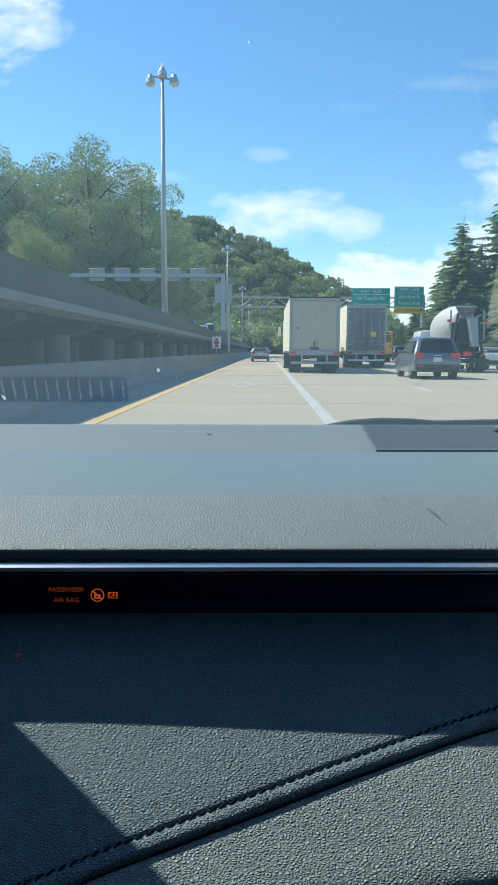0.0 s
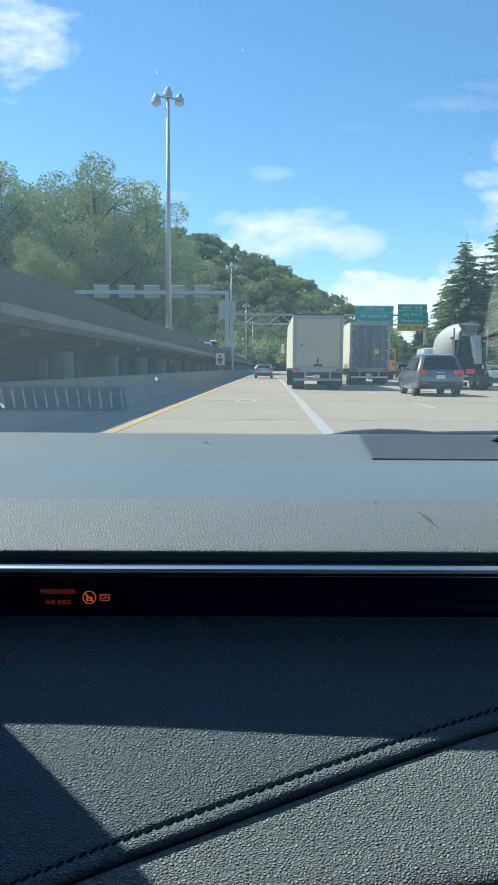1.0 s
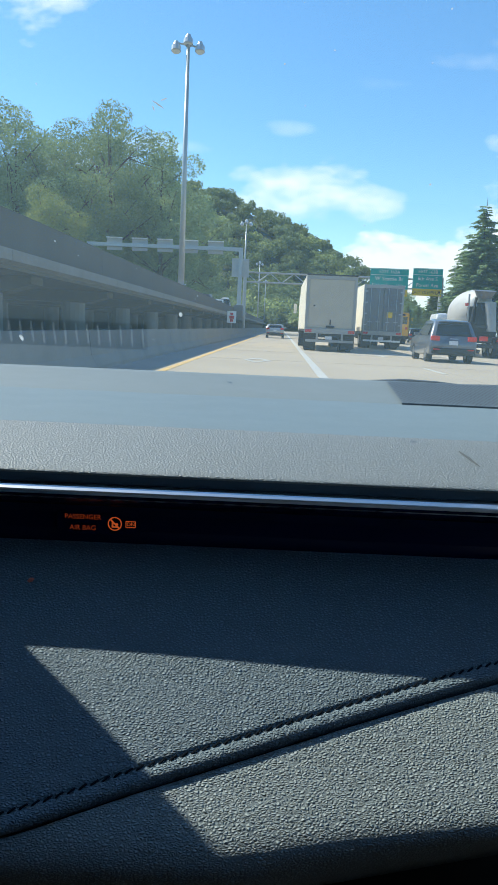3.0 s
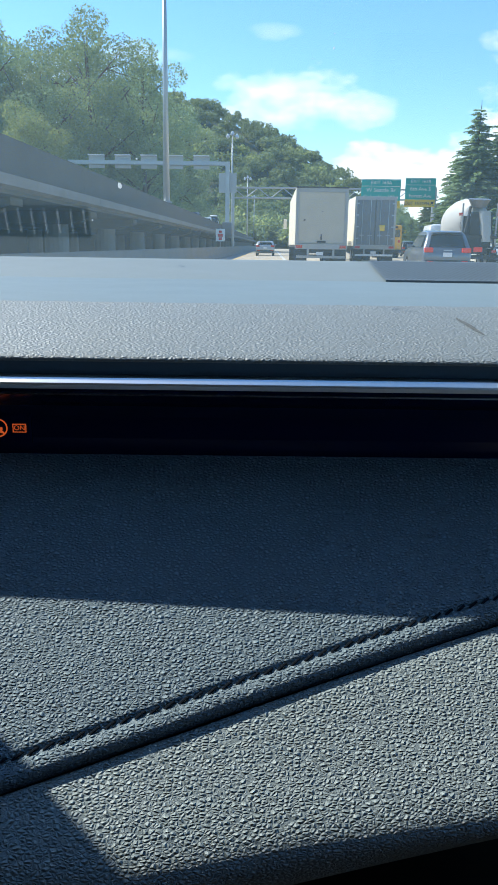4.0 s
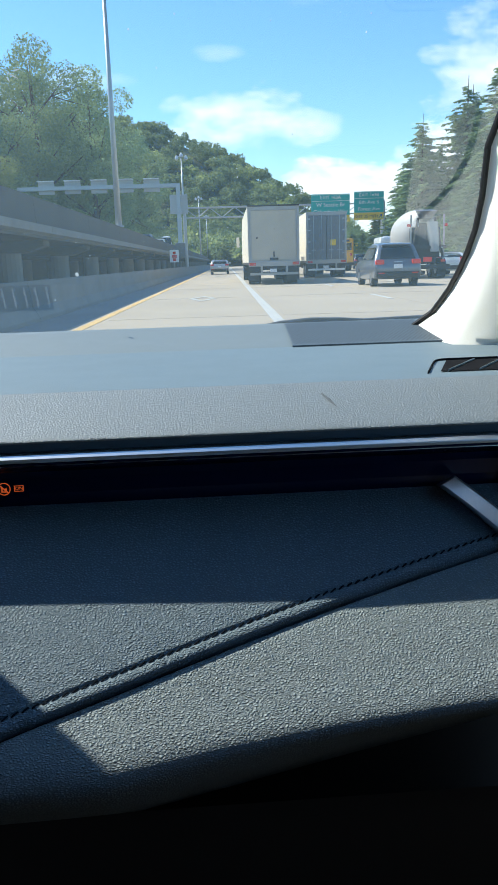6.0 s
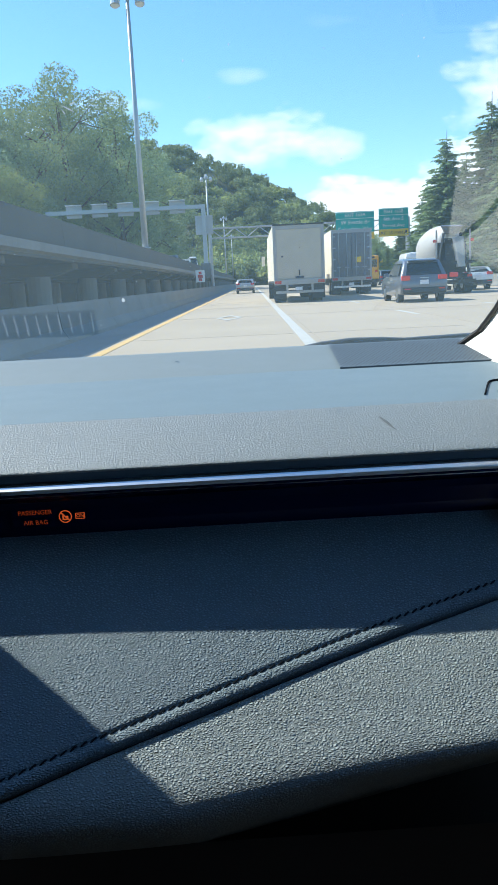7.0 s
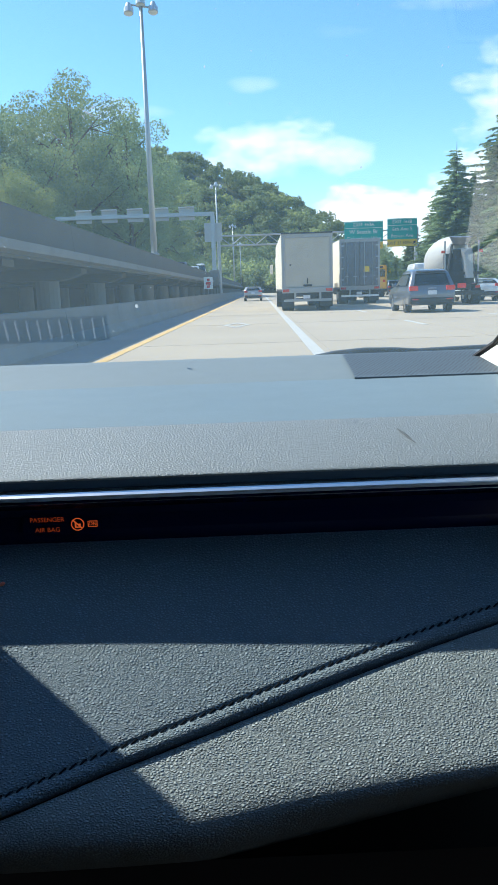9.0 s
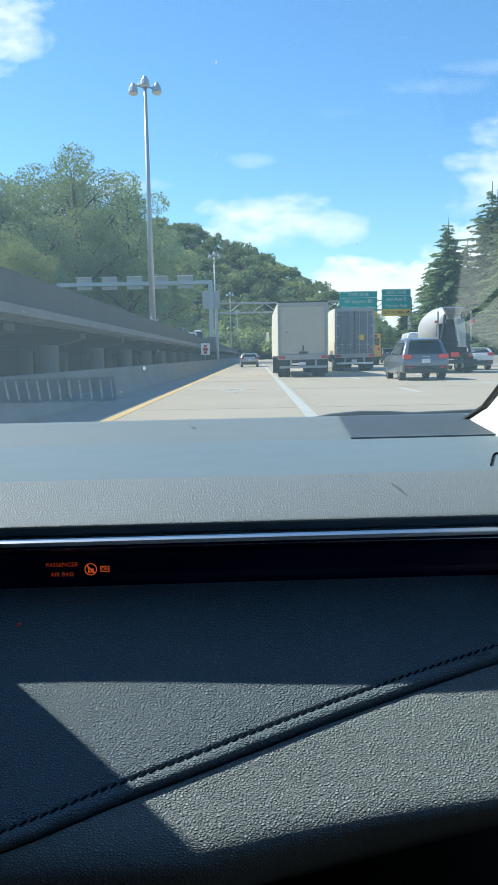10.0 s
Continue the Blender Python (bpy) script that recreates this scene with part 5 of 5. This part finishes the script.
# speaker grille: a plate with many small holes
def speaker_grille():
    ys = [0.6870, 0.6872, 0.715, 0.745, 0.775, 0.800, 0.8085]
    prof = [(y, pad_z(y) + (0.0016 if k else -0.0006)) for k, y in enumerate(ys)]
    plate = part("speaker_grille", sweep(prof, [0.1200, 0.19, 0.262], bend=lambda x, y, z: (x + 0.045 * (y - 0.687), y, z)), M["grille"], dash, "dark perforated speaker grille")
    holes = bmesh.new()
    for i in range(28):
        y = 0.6905 + 0.0041 * i
        slope = (pad_z(y + 0.002) - pad_z(y - 0.002)) / 0.004
        for j in range(34):
            x = 0.1222 + 0.045 * (y - 0.687) + 0.0042 * (j + 0.5 * (i % 2))
            if x > 0.260 + 0.045 * (y - 0.687):
                continue
            holes.faces.new([holes.verts.new((x + 0.0012 * math.cos(q * math.tau / 6), y + 0.0013 * math.sin(q * math.tau / 6), pad_z(y) + 0.00185 + 0.0013 * math.sin(q * math.tau / 6) * slope)) for q in range(6)])
    part("perforation", holes, M["black_plastic"], plate)


speaker_grille()


# air outlet near the pillar with slanted vanes
def side_outlet():
    """A slot let into the pad, its near corner rounded: thin rim, dark well, slanted vanes."""
    y0, y1, lean = 0.508, 0.566, 0.40
    at = lambda x, y: x + lean * (y - y0)

    def strip(points, w, h):
        bm = bmesh.new()
        rows = [[bm.verts.new((x + dx, y + dy, pad_z(y) + dz)) for dx, dy, dz in ((-w, -w, -0.001), (-w, -w, h), (w, w, h), (w, w, -0.001))] for x, y in points]
        for g, q in zip(rows[:-1], rows[1:]):
            for k in range(4):
                bm.faces.new((g[k], g[(k + 1) % 4], q[(k + 1) % 4], q[k]))
        bm.faces.new(rows[0]), bm.faces.new(rows[-1])
        bmesh.ops.recalc_face_normals(bm, faces=bm.faces)
        return bm

    o = part("air_outlet", sweep([(y0 + 0.002, pad_z(y0) + 0.0008), (y1 - 0.006, pad_z(y1) + 0.0008)], [0.2025, 0.345], bend=lambda x, y, z: (at(x, y) if x < 0.3 else x, y, z)), M["slot_black"], dash, "small dash-top air outlet with slanted vanes")
    rim = [(at(0.194, y0 - 0.002), y0 - 0.002), (at(0.1935, y0 + 0.03), y0 + 0.03), (at(0.1935, y1 - 0.012), y1 - 0.012), (at(0.1945, y1 - 0.005), y1 - 0.005), (at(0.1975, y1 - 0.001), y1 - 0.001), (at(0.203, y1), y1), (0.345, y1)]
    part("outlet_rim", strip(rim, 0.0008, 0.0016), M["slot_black"], o)
    for k in range(6):
        x = 0.2125 + 0.0225 * k
        part("vane", strip([(at(x, y0 + 0.003) - 0.004, y0 + 0.003), (at(x, y1 - 0.008) + 0.012, y1 - 0.008)], 0.0010, 0.0020), M["dash_smooth"], o)


side_outlet()

# right-hand end: chrome blade beside the passenger's air vent
vent = part("end_vent", box(0.224, 0.36, 0.428, 0.47, -0.20, -0.122, 0.004), M["black_plastic"], dash, "dark air vent at the dashboard's end")
bm = bmesh.new()
rows = []
for k in range(9):
    f = k / 8
    p = Vector((0.1835, 0.4330, -0.1450)).lerp(Vector((0.2300, 0.3930, -0.1860)), f) + Vector((0, 0, 0.0025 * math.sin(f * math.pi)))
    rows.append([bm.verts.new(p + Vector(o)) for o in ((-0.0050, 0.0030, -0.0020), (-0.0048, -0.0050, -0.0006), (-0.0040, -0.0066, 0.0008), (0.0040, -0.0050, 0.0044), (0.0056, -0.0030, 0.0046), (0.0072, 0.0040, 0.0030))])
for g, h in zip(rows[:-1], rows[1:]):
    for k in range(6):
        bm.faces.new((g[k], g[(k + 1) % 6], h[(k + 1) % 6], h[k]))
bm.faces.new(rows[0]), bm.faces.new(rows[-1][::-1])
bmesh.ops.recalc_face_normals(bm, faces=bm.faces)
part("chrome_blade", bm, M["chrome"], dash, "satin chrome blade beside the vent")

# a small cast shadow on the pad, painted as a fixed dark streak
bm = bmesh.new()
shadow_streak = []
for k in range(13):
    f = k / 12
    x, y, w = 0.1110 + 0.0058 * f, 0.4640 - 0.0230 * f, 0.0009 * math.sin(math.pi * min(1.0, 0.08 + f)) + 0.0002
    shadow_streak.append([bm.verts.new((x + sx * w, y, pad_z(y) + dz)) for sx, dz in ((-1, 0.0003), (0, 0.0007), (1, 0.0003))])
for g, h in zip(shadow_streak[:-1], shadow_streak[1:]):
    for k in range(2):
        bm.faces.new((g[k], g[k + 1], h[k + 1], h[k]))
part("scuff_mark", bm, M["shadow_streak"], dash, "short dark painted shadow streak on the pad")

speck = Vector(lay(-0.1285, panel_s(0.4150), 0.0034))
bm = bmesh.new()
bmesh.ops.create_icosphere(bm, subdivisions=1, radius=0.0016)
for v in bm.verts:
    v.co = speck + Vector((v.co.x * 1.2 + v.co.z * 0.5, v.co.y * 0.8, v.co.z * 0.9))
part("red_speck", bm, M["red_speck"], dash, "tiny red speck on the leather")

# below the panel: knee bolster in the dark
part("knee_bolster", sweep([(0.358, -0.306), (0.366, -0.330), (0.375, -0.46), (0.42, -0.62), (0.60, -0.70)], XS), M["black_plastic"], dash, smooth=True)

# defroster slot behind the crest, seen mirrored in the glass
defrost = part("defroster_vent", sweep([(0.852, -0.1080), (0.858, -0.1120), (0.880, -0.1120), (0.886, -0.1075)], [-0.60, -0.135]), M["slot_black"], dash, "black defroster slot with ribs")
rib = None
for k in range(36):
    x = -0.140 - 0.0128 * k
    if rib is None:
        rib = part("rib", box(-0.0006, 0.0006, 0.856, 0.882, -0.1115, -0.1070), M["rib_grey"], defrost)
        rib.location.x = x
    else:
        ob = rib.copy()
        scene.collection.objects.link(ob)
        ob.location.x = x
part("cowl_pad", sweep([(0.852, -0.1080), (0.886, -0.1075), (0.955, -0.1125)], [-0.135, 0.36]), M["dash_smooth"], dash)
part("cowl_pad", sweep([(0.886, -0.1075), (0.955, -0.1125)], [-0.75, -0.135]), M["dash_smooth"], dash)

# unseen leaning board and block, added to shade the panel's left end
blocker = thing("centre_display", (0, 0, EYE), "unseen leaning black board that shades the dashboard's left end", "display", turn=CAR_TURN)


def leaning(bm):
    for v in bm.verts:
        v.co.x -= 0.42 * (v.co.z + 0.03)
    return bm


part("screen_body", leaning(box(-0.47, -0.261, 0.430, 0.446, -0.135, 0.150, 0.003)), M["gloss_black"], blocker)
part("screen_glass", leaning(box(-0.462, -0.268, 0.4280, 0.4298, -0.127, 0.142, 0.0008)), M["gloss_black"], blocker)
part("centre_stack", box(-0.46, -0.218, 0.404, 0.446, -0.42, -0.140, 0.004), M["black_plastic"], blocker)

# ---- windscreen, pillars, roof ----
RAKE = math.tan(radians(30))


def glass_z(y):
    return -0.110 + RAKE * (0.950 - y)


ws = thing("windshield", (0, 0, EYE), "clear raked windshield with dust and dried drops", "windshield", kind="structure", turn=CAR_TURN)
bm = bmesh.new()
rows = []
for y in spread(0.955, 0.02, 8):
    rows.append([bm.verts.new((x, y, glass_z(y))) for x in spread(-1.05, 0.42, 8)])
for a, b in zip(rows[:-1], rows[1:]):
    for k in range(7):
        bm.faces.new((a[k], a[k + 1], b[k + 1], b[k]))
pane = part("pane", bm, M["pane"], ws)
pane.visible_shadow = False


def flecks():
    """Dried drops and dust on the outer face of the glass."""
    rng = random.Random(7)
    bm = bmesh.new()
    marks = [(-0.086, 0.786, 0.0018, 0.0045), (-0.260, 0.840, 0.0020, 0.0065), (-0.118, 0.832, 0.0009, 0.0022)]
    marks += [(rng.uniform(-0.45, 0.33), rng.uniform(0.25, 0.765), rng.uniform(0.0002, 0.0006), 0) for _ in range(120)]
    marks += [(rng.uniform(-0.40, 0.30), rng.uniform(0.40, 0.78), rng.uniform(0.0007, 0.0012), 0) for _ in range(8)]
    for x, y, r, tall in marks:
        tall = tall or r * rng.uniform(0.8, 2.0)
        n = 7
        vs = []
        for k in range(n):
            a = k * math.tau / n
            rr = rng.uniform(0.6, 1.15)
            px, py = x + r * rr * math.cos(a), y + tall * rr * math.sin(a)
            vs.append(bm.verts.new((px, py, glass_z(py) + 0.0006)))
        bm.faces.new(vs)
    part("dust_flecks", bm, M["fleck"], ws, "pale dust flecks and dried drops")["kind"] = "stuff"


flecks()
bm = bmesh.new()
for cx, cy, w, h, turn in ((-0.084, 0.553, 0.0060, 0.0006, 38), (-0.080, 0.549, 0.0034, 0.0005, -25), (-0.0875, 0.556, 0.0026, 0.0005, 75)):
    vs = []
    for k in range(9):
        q = k * math.tau / 9
        px, py = w * math.cos(q) * (0.75 + 0.25 * math.sin(3 * q)), h * math.sin(q)
        rx, ry = px * math.cos(radians(turn)) - py * math.sin(radians(turn)), px * math.sin(radians(turn)) + py * math.cos(radians(turn))
        vs.append(bm.verts.new((cx + rx, cy + ry, glass_z(cy + ry) + 0.0008)))
    bm.faces.new(vs)
part("insect_mark", bm, M["fleck_dark"], ws, "dried insect mark on the glass")


PILLAR_EDGE = [(0.0, 0.2570), (0.03, 0.2740), (0.065, 0.2810), (0.115, 0.2845), (0.16, 0.2830), (0.20, 0.2780), (0.27, 0.2640), (1.0, 0.2550)]


def pillar_edge(f):
    """The trim's edge along the glass at the share f of its length."""
    for (a, xa), (b, xb) in zip(PILLAR_EDGE[:-1], PILLAR_EDGE[1:]):
        if a <= f <= b:
            return Vector((xa + (xb - xa) * (f - a) / (b - a), 0.775 - 0.68 * f, -0.080 + 0.511 * f + 0.02 * math.sin(f * math.pi)))


STATIONS = (0.0, 0.015, 0.03, 0.05, 0.07, 0.10, 0.13, 0.165, 0.21, 0.27, 0.4, 0.6, 0.8, 1.0)


def pillar():
    """Cream trim of the pillar at the passenger's side, from the dash up to the roof."""
    p = thing("pillar_trim", (0, 0, EYE), "cream windshield pillar trim in the sun", "car trim", turn=CAR_TURN)
    bm = bmesh.new()
    rows = []
    for f in STATIONS:
        flare = 0.050 * (1 - f) ** 9
        edge = pillar_edge(f)
        x, y, z = edge.x + 0.036 + flare, edge.y - 0.010, edge.z - 0.004
        rows.append([bm.verts.new(q) for q in (
            edge, (x - 0.026 - flare * 1.35, y - 0.030 - flare * 1.4, z - 0.012), (x + 0.010 - flare * 0.5, y - 0.085 - flare * 0.6, z - 0.018),
            (x + 0.060, y - 0.130, z - 0.010), (x + 0.10, y - 0.10, z + 0.02), (x + 0.08, y + 0.03, z + 0.03), (x - 0.02, y + 0.04, z + 0.02))])
    for a, b in zip(rows[:-1], rows[1:]):
        for k in range(7):
            bm.faces.new((a[k], a[(k + 1) % 7], b[(k + 1) % 7], b[k]))
    bm.faces.new(rows[0]), bm.faces.new(rows[-1][::-1])
    bmesh.ops.recalc_face_normals(bm, faces=bm.faces)
    part("trim", bm, M["cream"], p, smooth=True)
    return p


pillar()
bm = bmesh.new()
seal = [Vector(q) for q in ((0.190, 0.855, -0.083), (0.225, 0.815, -0.082), (0.246, 0.788, -0.079))]
seal += [pillar_edge(f) + Vector((-0.002, 0.002, 0.001)) for f in STATIONS]
for p, q in zip(seal[:-1], seal[1:]):
    add_tube(bm, p, q, 0.0026, 0.0026, 8)
part("glass_seal", bm, M["rubber"], ws, "black rubber seal beside the pillar")
# cowl and resting wiper beyond the crest
bm = bmesh.new()
rows = []
for x, h in ((0.085, 0.002), (0.11, 0.010), (0.14, 0.0155), (0.18, 0.0185), (0.22, 0.0175), (0.25, 0.0150), (0.29, 0.0160), (0.34, 0.0170)):
    rows.append([bm.verts.new(q) for q in ((x, 0.975, -0.115), (x, 0.968, -0.0995 + h), (x, 0.985, -0.0985 + h), (x, 1.03, -0.115))])
for a, b in zip(rows[:-1], rows[1:]):
    for k in range(3):
        bm.faces.new((a[k], a[k + 1], b[k + 1], b[k]))
bmesh.ops.recalc_face_normals(bm, faces=bm.faces)
tagged(link_mesh("wiper_cowl", bm, M["rubber"], smooth=True), "black cowl and resting wiper at the glass", "wiper").matrix_basis = CAR

# unseen shell; dark lining, side blinds and rear wall added to cut fill light
shell = thing("car_cabin", (0, 0, EYE), "dark unseen cabin shell around the seats, holding fill light down", "car cabin", kind="structure", turn=CAR_TURN)
part("roof_lining", box(-1.10, 0.47, -1.9, 0.03, 0.425, 0.47), M["cabin_dark"], shell)
part("left_pillar", tube((-1.06, 0.86, -0.10), (-1.02, 0.05, 0.43), 0.045, 0.045, 8), M["cream"], shell)
part("door_right", box(0.43, 0.49, -1.9, 0.80, -0.85, -0.10), M["cabin_dark"], shell)
part("door_left", box(-1.16, -1.10, -1.9, 0.80, -0.85, -0.10), M["cabin_dark"], shell)
part("rear_pillar_right", box(0.43, 0.49, -1.9, -0.20, -0.10, 0.425), M["cabin_dark"], shell)
part("rear_pillar_left", box(-1.16, -1.10, -1.9, -0.20, -0.10, 0.425), M["cabin_dark"], shell)
part("rear_wall", box(-1.16, 0.49, -1.96, -1.90, -0.85, 0.42), M["cabin_dark"], shell)
part("cabin_floor", box(-1.16, 0.49, -1.9, 0.95, -0.90, -0.85), M["black_plastic"], shell)
part("firewall", box(-1.16, 0.49, 0.90, 0.95, -0.85, -0.14), M["black_plastic"], shell)
